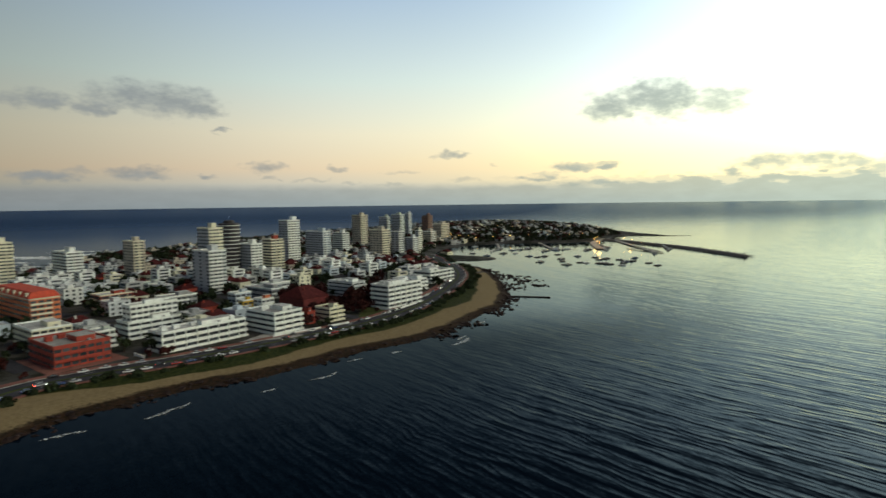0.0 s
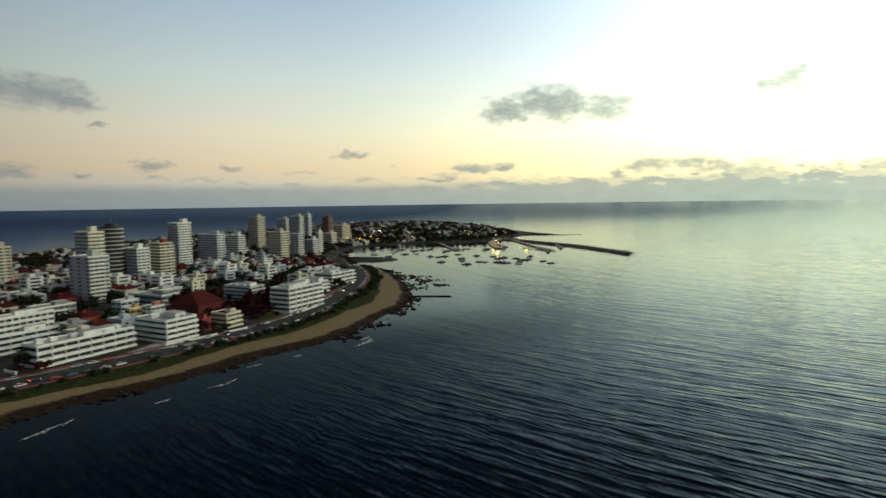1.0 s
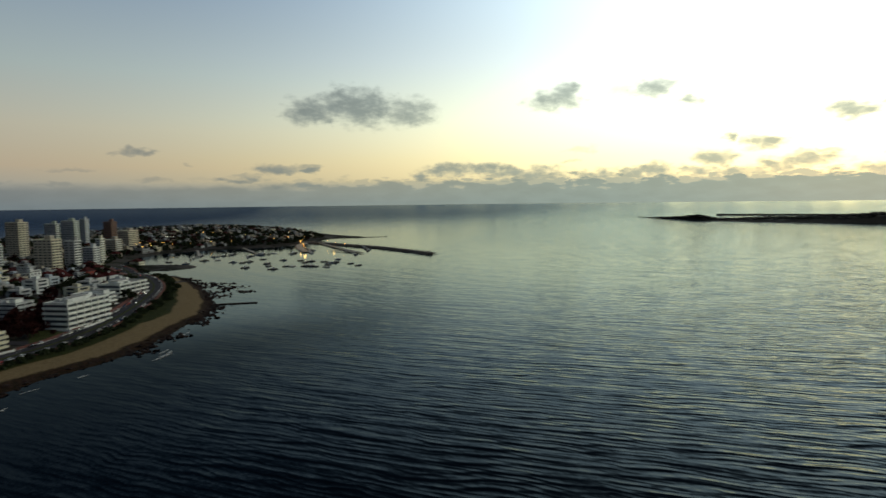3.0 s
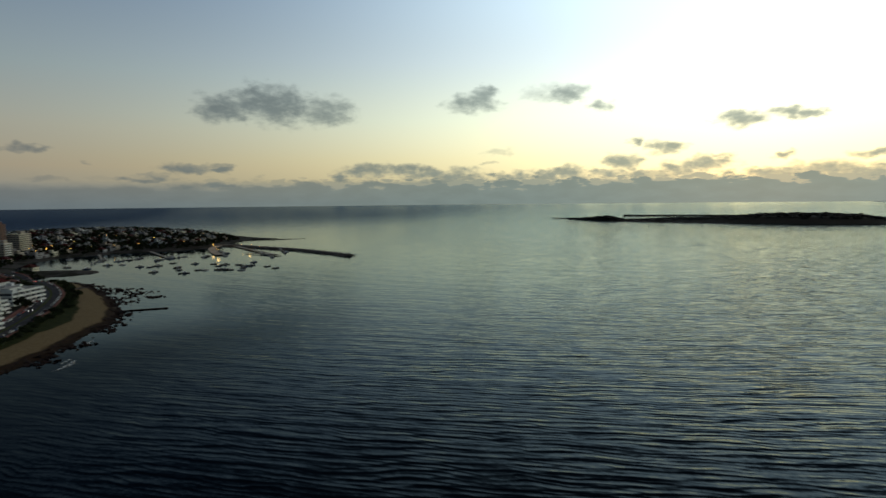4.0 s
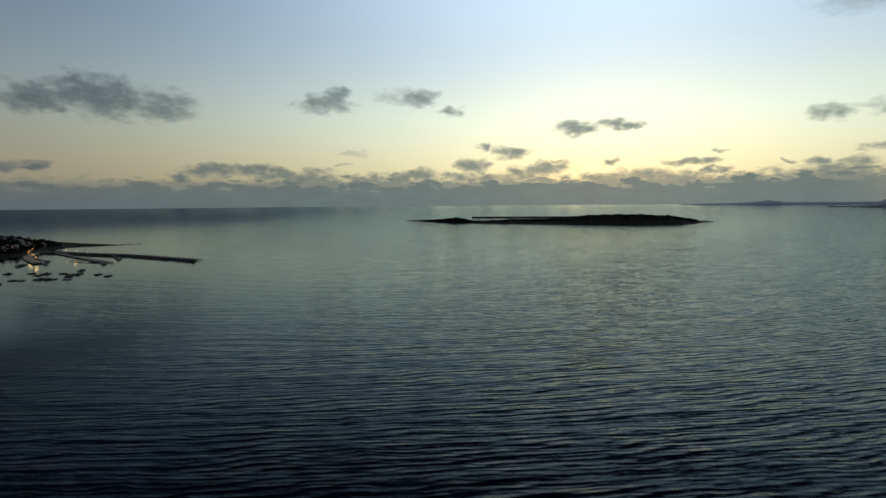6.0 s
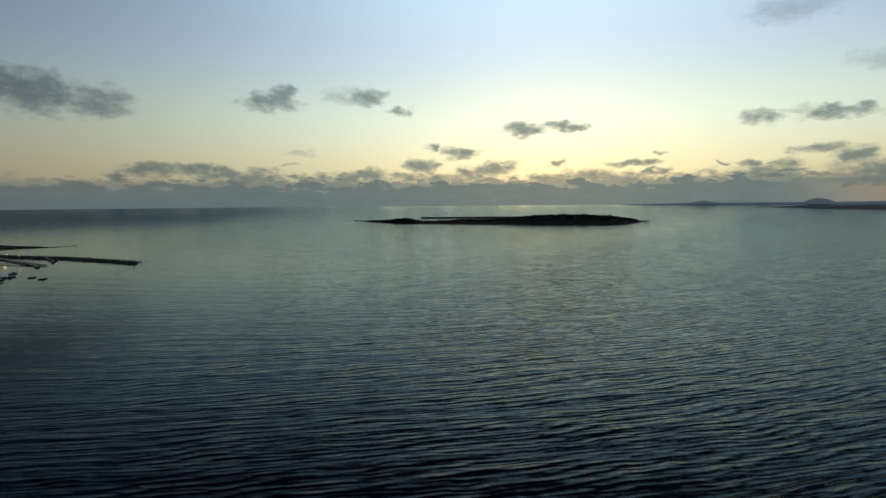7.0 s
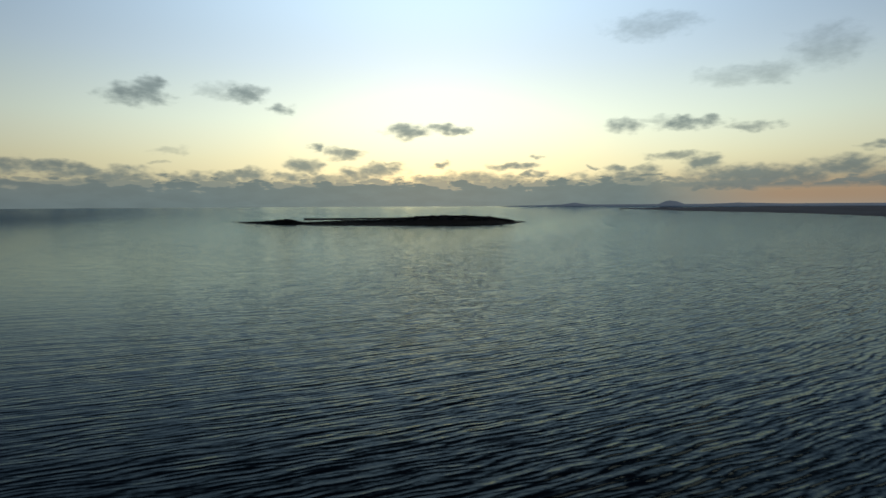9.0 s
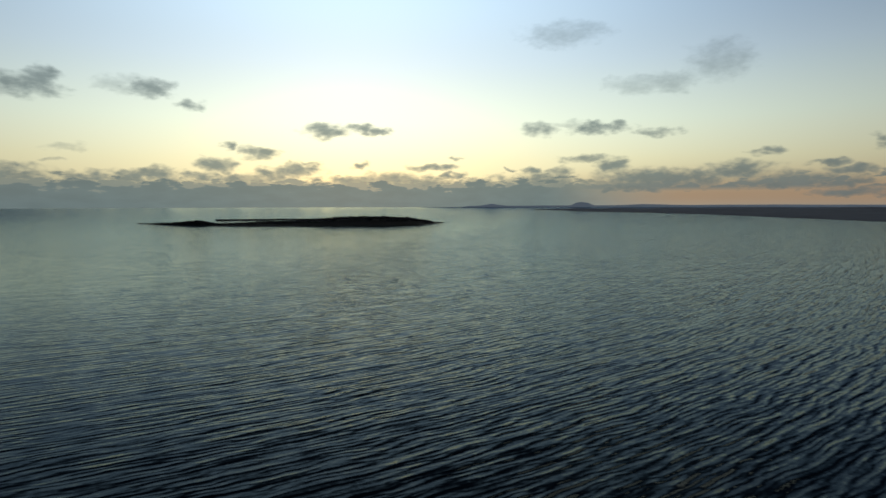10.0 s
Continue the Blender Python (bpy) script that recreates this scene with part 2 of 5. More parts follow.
# ---------------------------------------------------------------- materials
def surface(name, colour, rough=0.8, vary=0.25, scale=0.4, fine=3.0, metal=0.0, bump=0.0, per_object=0.0, spec=0.4, second=None):
    """A painted, mineral or planted surface: large stains and fine grain over one base colour."""
    mat = bpy.data.materials.new(name)
    mat.use_nodes = True
    n = Nodes(mat.node_tree)
    b = mat.node_tree.nodes["Principled BSDF"]
    pos = n.node("ShaderNodeNewGeometry").outputs["Position"]
    big, small = n.noise(pos, scale, 4.0, 0.6), n.noise(pos, fine, 3.0, 0.6)
    dark = tuple(c * (1 - vary * 1.6) for c in colour)
    light = second or tuple(min(1.0, c * (1 + vary)) for c in colour)
    f = n.m("ADD", n.m("MULTIPLY", big, 0.65), n.m("MULTIPLY", small, 0.35))
    col = n.mix(n.step(f, 0.3, 0.7), dark, light)
    if per_object:
        rnd = n.node("ShaderNodeObjectInfo").outputs["Random"]
        hsv = n.node("ShaderNodeHueSaturation")
        n.plug(hsv.inputs["Value"], n.m("ADD", 1.0 - per_object, n.m("MULTIPLY", rnd, 2 * per_object)))
        n.plug(hsv.inputs["Color"], col)
        col = hsv.outputs[0]
    n.plug(b.inputs["Base Color"], col)
    n.plug(b.inputs["Roughness"], n.m("ADD", rough - 0.08, n.m("MULTIPLY", small, 0.16), clamp=True))
    b.inputs["Metallic"].default_value, b.inputs["Specular IOR Level"].default_value = metal, spec
    if bump:
        k = n.node("ShaderNodeBump")
        k.inputs["Distance"].default_value = bump
        n.plug(k.inputs["Height"], f)
        n.plug(b.inputs["Normal"], k.outputs[0])
    return mat


def lamp_material(name, colour, strength):
    mat = bpy.data.materials.new(name)
    mat.use_nodes = True
    b = mat.node_tree.nodes["Principled BSDF"]
    b.inputs["Base Color"].default_value = (*colour, 1)
    b.inputs["Emission Color"].default_value, b.inputs["Emission Strength"].default_value = (*colour, 1), strength
    return mat


WHITE = surface("white_render", (.74, .77, .75), 0.75, 0.14, 0.15, 1.2, per_object=0.12)
PALE = surface("pale_grey_render", (.53, .56, .57), 0.75, 0.14, 0.15, 1.2, per_object=0.2)
CREAM = surface("cream_render", (.70, .68, .52), 0.75, 0.14, 0.15, 1.2, per_object=0.12)
TAN = surface("tan_render", (.47, .42, .34), 0.8, 0.15, 0.15, 1.2)
GREY = surface("grey_concrete", (.30, .31, .32), 0.85, 0.2, 0.2, 1.5)
BROWN = surface("brown_brick", (.20, .11, .08), 0.85, 0.2, 0.3, 3.0)
DARKBROWN = surface("dark_brown_panel", (.022, .018, .022), 0.6, 0.2, 0.3, 3.0)
BRICK = surface("red_brick", (.30, .045, .028), 0.85, 0.2, 0.4, 4.0, bump=0.01)
ORANGE = surface("orange_render", (.58, .17, .07), 0.8, 0.18, 0.3, 2.0)
# shade on the towers' side away from the glow, put into a duller colour
SHADED_END = surface("shaded_end_render", (.36, .38, .42), 0.8, 0.15, 0.15, 1.2)
GREENISH = surface("pale_green_render", (.42, .48, .42), 0.75, 0.12, 0.15, 1.2)
BLUISH = surface("pale_blue_render", (.45, .52, .58), 0.6, 0.12, 0.15, 1.2)
YELLOW = surface("yellow_paint", (.65, .42, .04), 0.7, 0.15, 0.3, 2.0)
FLATROOF = surface("grey_roof_membrane", (.42, .42, .42), 0.9, 0.25, 0.25, 1.0, per_object=0.3)
TILEROOF = surface("red_tile_roof", (.058, .011, .011), 0.85, 0.3, 0.5, 4.0, bump=0.03, per_object=0.3, spec=0.12)
REDROOF = surface("bright_red_tiles", (.46, .06, .03), 0.8, 0.2, 0.4, 3.0, bump=0.03)
GLASS = surface("dark_window_glass", (.06, .068, .078), 0.15, 0.2, 0.4, 1.0, spec=0.5, per_object=0.4)
SLAB = surface("white_slab_edge", (.78, .81, .77), 0.75, 0.12, 0.3, 1.5)
ASPHALT = surface("asphalt", (.04, .04, .05), 0.85, 0.3, 0.1, 1.5, spec=0.12)
REDPAVE = surface("reddish_paving", (.20, .09, .075), 0.85, 0.25, 0.2, 2.0, spec=0.12)
PAVING = surface("pale_paving", (.32, .31, .30), 0.85, 0.25, 0.2, 2.0, spec=0.12)
LINE = surface("white_road_paint", (.4, .4, .38), 0.7, 0.2, 0.3, 2.0)
ROCK = surface("dark_wet_rock", (.022, .012, .010), 0.8, 0.55, 0.3, 2.0, bump=0.3, spec=0.15)
RUBBLE = surface("breakwater_stone", (.11, .105, .10), 0.8, 0.4, 0.2, 1.2, bump=0.3)
CONCRETE = surface("pier_concrete", (.36, .34, .30), 0.85, 0.25, 0.1, 1.0)
TRUNK = surface("tree_bark", (.09, .06, .04), 0.9, 0.3, 1.0, 6.0)
LEAF = surface("green_leaves", (.03, .042, .02), 0.7, 0.45, 0.35, 2.5, per_object=0.35, spec=0.1)
LEAFRED = surface("reddish_leaves", (.045, .013, .012), 0.7, 0.45, 0.35, 2.5, per_object=0.35, spec=0.1)
GRASS = surface("grass_tufts", (.05, .06, .02), 0.9, 0.4, 0.3, 2.0, spec=0.12)
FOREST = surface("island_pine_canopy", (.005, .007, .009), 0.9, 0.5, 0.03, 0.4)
HULLW = surface("white_boat_hull", (.62, .63, .64), 0.35, 0.1, 0.5, 3.0)
HULLB = surface("blue_boat_hull", (.06, .10, .2), 0.35, 0.15, 0.5, 3.0)
HULLD = surface("dark_boat_hull", (.05, .05, .06), 0.4, 0.2, 0.5, 3.0)
DECK = surface("wood_deck", (.25, .17, .10), 0.7, 0.2, 0.5, 4.0)
METAL = surface("galvanised_metal", (.35, .35, .36), 0.4, 0.15, 0.5, 3.0, metal=0.8)
TYRE = surface("rubber_tyre", (.02, .02, .02), 0.85, 0.2, 1.0, 6.0)
CARS = [surface("car_paint_" + c, v, 0.25, 0.06, 0.5, 3.0, spec=0.6) for c, v in
        (("white", (.7, .7, .7)), ("silver", (.42, .43, .45)), ("black", (.02, .02, .025)), ("red", (.42, .03, .02)), ("blue", (.04, .08, .2)))]
LAMPWARM = lamp_material("sodium_lamp_glow", (1.0, .45, .07), 10.0)
LAMPWHITE = lamp_material("white_lamp_glow", (1.0, .95, .85), 10.0)
LAMPRED = lamp_material("red_lamp_glow", (1.0, .06, .03), 10.0)
VILLA = surface("maroon_brick", (.13, .02, .018), 0.85, 0.25, 0.4, 4.0, bump=0.01)
FOAM = surface("sea_foam", (.75, .78, .8), 0.7, 0.3, 0.3, 1.5)


def lacy(mat, grain):
    """Foam breaks up into holes and threads."""
    n = Nodes(mat.node_tree)
    pos = n.node("ShaderNodeNewGeometry").outputs["Position"]
    edge = n.node("ShaderNodeAttribute", attribute_name="body").outputs["Fac"]
    holes = n.step(n.m("ADD", n.noise(pos, grain, 4.0, 0.65), n.m("MULTIPLY", edge, 0.26)), 0.58, 0.86)
    clear, cut = n.node("ShaderNodeBsdfTransparent"), n.node("ShaderNodeMixShader")
    n.plug(cut.inputs[0], holes)
    n.plug(cut.inputs[1], clear.outputs[0])
    n.plug(cut.inputs[2], mat.node_tree.nodes["Principled BSDF"].outputs[0])
    n.plug(mat.node_tree.nodes["Material Output"].inputs[0], cut.outputs[0])


lacy(FOAM, 0.9)
# distance haze is painted in: grey-blue hills, and a faint glow on both
FARLAND = surface("hazed_wooded_coast", (.026, .03, .038), 0.95, 0.3, 0.004, 0.03)
FARHILL = surface("hazed_far_hills", (.20, .22, .26), 0.95, 0.15, 0.002, 0.01)
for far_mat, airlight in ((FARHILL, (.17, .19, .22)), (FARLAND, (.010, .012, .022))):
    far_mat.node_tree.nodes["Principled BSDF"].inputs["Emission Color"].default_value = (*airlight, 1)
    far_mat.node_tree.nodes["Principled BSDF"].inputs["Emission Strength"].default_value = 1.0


def sea_material():
    mat = bpy.data.materials.new("sea_water")
    mat.use_nodes = True
    n = Nodes(mat.node_tree)
    b = mat.node_tree.nodes["Principled BSDF"]
    sp = n.node("ShaderNodeSeparateXYZ")
    n.plug(sp.inputs[0], n.node("ShaderNodeNewGeometry").outputs["Position"])
    X, Y = sp.outputs[0], sp.outputs[1]
    # crests run along c, the swell travels along s
    s = n.m("ADD", n.m("MULTIPLY", X, 0.85), n.m("MULTIPLY", Y, 0.53))
    c = n.m("ADD", n.m("MULTIPLY", X, -0.53), n.m("MULTIPLY", Y, 0.85))
    s = n.m("SUBTRACT", s, n.m("MULTIPLY", n.m("MULTIPLY", c, c), 0.00028))

    def waves(length, crest, seed, detail, rough, wander=0.3):
        return n.m("SUBTRACT", n.noise(n.xyz(n.m("DIVIDE", s, length), n.m("DIVIDE", c, crest), seed), 1.0, detail, rough, wander), 0.5)

    def train(length, skew, seed, amount):
        """One train of waves: long crests that wander and come in sets."""
        wander = n.m("MULTIPLY", waves(length * 5, length * 9, seed, 2.0, 0.5), 17.0)
        sets = n.step(waves(length * 3, length * 7, seed + 20, 2.0, 0.5), -0.22, 0.25, 0.15, 1.0)
        ph = n.m("ADD", n.m("MULTIPLY", n.m("ADD", s, n.m("MULTIPLY", c, skew)), 6.2832 / length), wander)
        crest = n.m("ADD", n.m("SINE", ph), n.m("MULTIPLY", n.m("SINE", n.m("ADD", n.m("MULTIPLY", ph, 2.0), 0.6)), 0.35))
        return n.m("MULTIPLY", n.m("MULTIPLY", crest, sets), amount)

    # the open sea's dimmer reflection is painted in by place; the lee of the point and mole lies smoother
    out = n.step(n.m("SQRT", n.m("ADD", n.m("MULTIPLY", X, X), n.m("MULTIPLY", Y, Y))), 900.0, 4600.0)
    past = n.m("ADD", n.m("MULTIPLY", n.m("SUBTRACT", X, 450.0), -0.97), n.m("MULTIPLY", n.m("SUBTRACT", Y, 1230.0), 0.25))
    dim_open = n.m("ADD", n.m("MULTIPLY", out, 0.5), n.m("MULTIPLY", n.step(past, 150.0, 850.0), 0.5))
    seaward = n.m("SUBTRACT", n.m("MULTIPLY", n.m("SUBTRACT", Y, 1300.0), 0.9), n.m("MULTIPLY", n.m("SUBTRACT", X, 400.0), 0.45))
    dim_open = n.m("ADD", dim_open, n.m("MULTIPLY", n.step(seaward, 0.0, 900.0), 0.32), clamp=True)
    # the painted dimming is full and deep blue round the point, and fades by bearing towards the island
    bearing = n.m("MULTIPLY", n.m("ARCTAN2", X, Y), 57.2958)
    dim_open = n.m("MULTIPLY", dim_open, n.step(bearing, 14.0, 58.0, 1.0, 0.42))
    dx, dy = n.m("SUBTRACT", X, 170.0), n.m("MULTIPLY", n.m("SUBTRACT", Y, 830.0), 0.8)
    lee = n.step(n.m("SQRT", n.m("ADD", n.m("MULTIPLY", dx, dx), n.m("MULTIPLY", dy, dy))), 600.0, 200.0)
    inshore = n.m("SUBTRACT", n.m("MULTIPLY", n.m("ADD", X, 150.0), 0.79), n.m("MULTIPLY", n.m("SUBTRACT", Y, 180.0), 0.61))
    dim_shore = n.m("MULTIPLY", n.step(inshore, 200.0, 60.0), n.step(Y, 430.0, 300.0))
    smooth = n.m("SUBTRACT", 1.0, n.m("MULTIPLY", n.m("MAXIMUM", n.m("MULTIPLY", lee, 0.6), n.step(inshore, 150.0, 30.0)), 0.6))
    smooth = n.m("MULTIPLY", smooth, n.step(inshore, 150.0, 420.0, 0.7, 1.15))
    calm = n.step(n.noise(n.xyz(n.m("DIVIDE", s, 180.0), n.m("DIVIDE", c, 420.0), 1.0), 1.0, 3.0, 0.5), 0.35, 0.7, 0.7, 1.1)
    lean = n.m("ADD", train(12.0, 0.20, 0.0, 0.055), train(5.2, 0.32, 31.0, 0.10))
    lean = n.m("ADD", lean, n.m("ADD", train(2.7, 0.18, 47.0, 0.10), n.m("MULTIPLY", waves(5.0, 14.0, 61.0, 4.0, 0.6), 0.28)))
    lean = n.m("ADD", lean, n.m("MULTIPLY", calm, n.m("MULTIPLY", waves(0.9, 2.2, 3.0, 2.0, 0.6), 0.16)))
    side = n.m("MULTIPLY", calm, n.m("ADD", n.m("MULTIPLY", waves(4.0, 8.0, 11.0, 2.0, 0.5), 0.14), n.m("MULTIPLY", waves(1.0, 1.4, 13.0, 2.0, 0.6), 0.2)))
    # shorter waves die down in the shelter of the point, where a long swell is left
    sheltered = n.step(Y, 140.0, 430.0, 1.0, 0.6)
    lean = n.m("ADD", n.m("MULTIPLY", lean, sheltered), train(36.0, 0.04, 77.0, 0.02))
    side = n.m("MULTIPLY", side, sheltered)
    lean, side = n.m("MULTIPLY", lean, smooth), n.m("MULTIPLY", side, smooth)
    nx = n.m("SUBTRACT", n.m("MULTIPLY", lean, 0.85), n.m("MULTIPLY", side, 0.53))
    ny = n.m("ADD", n.m("MULTIPLY", lean, 0.53), n.m("MULTIPLY", side, 0.85))
    facing = n.node("ShaderNodeVectorMath", operation="NORMALIZE")
    n.plug(facing.inputs[0], n.xyz(nx, ny, 1.0))
    body, gloss = n.node("ShaderNodeBsdfDiffuse"), n.node("ShaderNodeBsdfGlossy")
    body.inputs["Color"].default_value = (.003, .009, .012, 1)
    gloss.inputs["Color"].default_value, gloss.inputs["Roughness"].default_value = (.86, .94, 1.0, 1), 0.06
    fres = n.node("ShaderNodeFresnel")
    fres.inputs["IOR"].default_value = 1.333
    for k in (body, gloss, fres):
        n.plug(k.inputs["Normal"], facing.outputs[0])
    blend = n.node("ShaderNodeMixShader")
    # mirror share is cut to darken reflections on the open sea and by the beach
    n.plug(blend.inputs[0], n.m("MULTIPLY", n.m("POWER", fres.outputs[0], 1.38), n.m("SUBTRACT", n.m("SUBTRACT", n.m("ADD", 0.97, n.m("MULTIPLY", lee, 0.01)), n.m("MULTIPLY", dim_shore, 0.6)), n.m("MULTIPLY", dim_open, 0.78))))
    n.plug(gloss.inputs["Color"], n.mix(dim_open, (.77, .92, 1.0), (.38, .57, .95)))
    n.plug(body.inputs["Color"], n.mix(dim_open, (.001, .003, .006), (.010, .028, .070)))
    n.plug(blend.inputs[1], body.outputs[0])
    n.plug(blend.inputs[2], gloss.outputs[0])
    n.plug(mat.node_tree.nodes["Material Output"].inputs[0], blend.outputs[0])
    mat.node_tree.nodes.remove(b)
    return mat


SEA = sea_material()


def ground_material():
    """Sand by the bay, a wet weedy edge, and dark town ground behind; 'inland' is the distance from the bay's waterline."""
    mat = bpy.data.materials.new("town_ground_and_sand")
    mat.use_nodes = True
    n = Nodes(mat.node_tree)
    b = mat.node_tree.nodes["Principled BSDF"]
    pos = n.node("ShaderNodeNewGeometry").outputs["Position"]
    far = n.node("ShaderNodeAttribute", attribute_name="inland").outputs["Fac"]
    big, small = n.noise(pos, 0.05, 4.0, 0.6), n.noise(pos, 0.6, 4.0, 0.65)
    d = n.m("ADD", far, n.m("MULTIPLY", n.m("SUBTRACT", big, 0.5), 9.0))
    d = n.m("ADD", d, n.m("MULTIPLY", n.m("SUBTRACT", small, 0.5), 5.0))
    sand = n.mix(n.step(small, 0.3, 0.7), (.15, .112, .06), (.215, .163, .09))
    weed = n.mix(n.step(small, 0.35, 0.65), (.012, .009, .005), (.038, .02, .011))
    town = n.mix(n.step(n.noise(pos, 0.035, 5.0, 0.7), 0.42, 0.58), (.018, .02, .014), (.06, .056, .054))
    col = n.mix(n.step(d, 8.0, 12.0), weed, sand)
    col = n.mix(n.step(d, 29.0, 31.5), col, n.mix(n.step(small, .35, .65), (.010, .017, .003), (.036, .042, .010)))
    col = n.mix(n.step(d, 46.0, 50.0), col, town)
    n.plug(b.inputs["Base Color"], col)
    b.inputs["Roughness"].default_value, b.inputs["Specular IOR Level"].default_value = 0.9, 0.08
    k = n.node("ShaderNodeBump")
    k.inputs["Distance"].default_value = 0.4
    n.plug(k.inputs["Height"], small)
    n.plug(b.inputs["Normal"], k.outputs[0])
    return mat


LAND = ground_material()


# ---------------------------------------------------------------- building blocks
def put_mesh(name, bm, mats, parent=None, label=""):
    me = bpy.data.meshes.new(name)
    bm.to_mesh(me)
    bm.free()
    for m in (mats if isinstance(mats, (list, tuple)) else [mats]):
        me.materials.append(m)
    ob = new(name, me)
    if parent is not None:
        ob.parent = parent
    if label:
        ob["label"] = label
    return ob


def part(name, bm, mat, parent, label=""):
    return put_mesh(name, bm, mat, parent, label)


def again(ob, name, parent, m):
    """Another piece on the same mesh."""
    o = new(name, ob.data)
    o.parent = parent
    o.matrix_local = m
    return o


def thing(name, m=None, label="", category="", group="", kind=""):
    e = new(name)
    e.empty_display_size = 1.0
    if m is not None:
        e.matrix_world = m
    return tagged(e, label, category, group, kind)


def box(bm, x0, y0, z0, x1, y1, z1, bevel=0.0):
    r = bmesh.ops.create_cube(bm, size=1.0, matrix=Matrix.Translation(((x0 + x1) / 2, (y0 + y1) / 2, (z0 + z1) / 2))
                              @ Matrix.Diagonal((x1 - x0, y1 - y0, z1 - z0, 1)))
    if bevel:
        es = list({e for v in r["verts"] for e in v.link_edges})
        bmesh.ops.bevel(bm, geom=es, offset=bevel, segments=1, affect="EDGES")
    return bm


def boxed(*a, **k):
    return box(bmesh.new(), *a, **k)


def prism(points, z0, z1):
    bm = bmesh.new()
    lo = [bm.verts.new((x, y, z0)) for x, y in points]
    hi = [bm.verts.new((x, y, z1)) for x, y in points]
    bm.faces.new(list(reversed(lo)))
    bm.faces.new(hi)
    for i in range(len(lo)):
        j = (i + 1) % len(lo)
        bm.faces.new((lo[i], lo[j], hi[j], hi[i]))
    bmesh.ops.recalc_face_normals(bm, faces=bm.faces)
    return bm


def tube(bm, p, q, r0, r1, n=8):
    p, q = Vector(p), Vector(q)
    m = Matrix.Translation((p + q) / 2) @ (q - p).to_track_quat("Z", "Y").to_matrix().to_4x4()
    bmesh.ops.create_cone(bm, cap_ends=True, segments=n, radius1=r0, radius2=r1, depth=(q - p).length, matrix=m)
    return bm


# ---------------------------------------------------------------- sea, land, roads
def sea_level(x, y):
    """The open sea lifts towards the skyline, so that the horizon stands where it does from the air."""
    return 52.0 * max(0.0, (math.hypot(x, y) - 2000.0) / 2900.0) ** 2


def build_sea():
    radii = [0, 60, 120, 200, 300, 450, 650, 900, 1200, 1600, 2000] + [2000 + 2960 * k / 30 for k in range(1, 31)]
    n = 180
    verts, faces = [(0, 0, 0)], []
    for r in radii[1:]:
        for i in range(n):
            a = 2 * math.pi * i / n
            verts.append((r * math.sin(a), r * math.cos(a), sea_level(r, 0)))
    for i in range(n):
        faces.append((0, 1 + (i + 1) % n, 1 + i))
    for k in range(len(radii) - 2):
        for i in range(n):
            j = (i + 1) % n
            a, b = 1 + k * n, 1 + (k + 1) * n
            faces.append((a + i, a + j, b + j, b + i))
    me = bpy.data.meshes.new("water")
    me.from_pydata(verts, [], faces)
    me.polygons.foreach_set("use_smooth", [True] * len(faces))
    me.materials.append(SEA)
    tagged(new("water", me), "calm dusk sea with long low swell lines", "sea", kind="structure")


build_sea()

BAY = [(-160, -400), (-160, 0), (-152, 120), (-142, 180), (-133, 203), (-120, 215), (-105, 231), (-92, 240), (-80, 247), (-61, 269),
       (-42, 289), (-14, 312), (5, 340), (24, 382), (42, 412), (52, 468), (54, 534), (50, 599), (42, 655), (28, 684), (8, 690)]
HARBOUR = [(-8, 730), (8, 742), (40, 736), (70, 752), (66, 782), (36, 806), (-10, 830), (-12, 865), (5, 936), (45, 1004), (117, 1033), (217, 1030), (263, 1051), (319, 1105)]
OCEAN = [(330, 1150), (400, 1220), (471, 1204), (445, 1290), (432, 1402), (405, 1562), (300, 1829), (221, 1949), (31, 1930), (-145, 1787),
         (-376, 1358), (-470, 996), (-500, 880), (-521, 841), (-487, 707), (-481, 626), (-500, 300), (-520, -400)]
COAST = BAY + HARBOUR + OCEAN


def to_line(px, py, line, closed=False):
    best = np.full(np.shape(px), 1e9)
    ends = line[1:] + ([line[0]] if closed else [])
    for (ax, ay), (bx, by) in zip(line, ends):
        dx, dy = bx - ax, by - ay
        t = np.clip(((px - ax) * dx + (py - ay) * dy) / (dx * dx + dy * dy), 0, 1)
        best = np.minimum(best, np.hypot(px - ax - t * dx, py - ay - t * dy))
    return best


def is_land(px, py, line=COAST):
    inside = np.zeros(np.shape(px), bool)
    for (ax, ay), (bx, by) in zip(line, line[1:] + [line[0]]):
        cross = (ay > py) != (by > py)
        inside ^= cross & (px < (bx - ax) * (py - ay) / (by - ay + 1e-9) + ax)
    return inside


def land_height(px, py):
    px, py = np.asarray(px, float), np.asarray(py, float)
    sd = np.where(is_land(px, py), 1, -1) * to_line(px, py, COAST, True)
    up = np.where(sd > 0, 3.0 * (1 - np.exp(-np.maximum(sd, 0) / 13.0)), sd * 0.14)
    hill = 11.0 * np.exp(-((px - 150) / 230) ** 2 - ((py - 1600) / 330) ** 2)
    return up + np.where(sd > 0, hill * np.clip(sd / 60, 0, 1), 0), sd


def height(x, y):
    return float(land_height(np.array([x]), np.array([y]))[0][0])


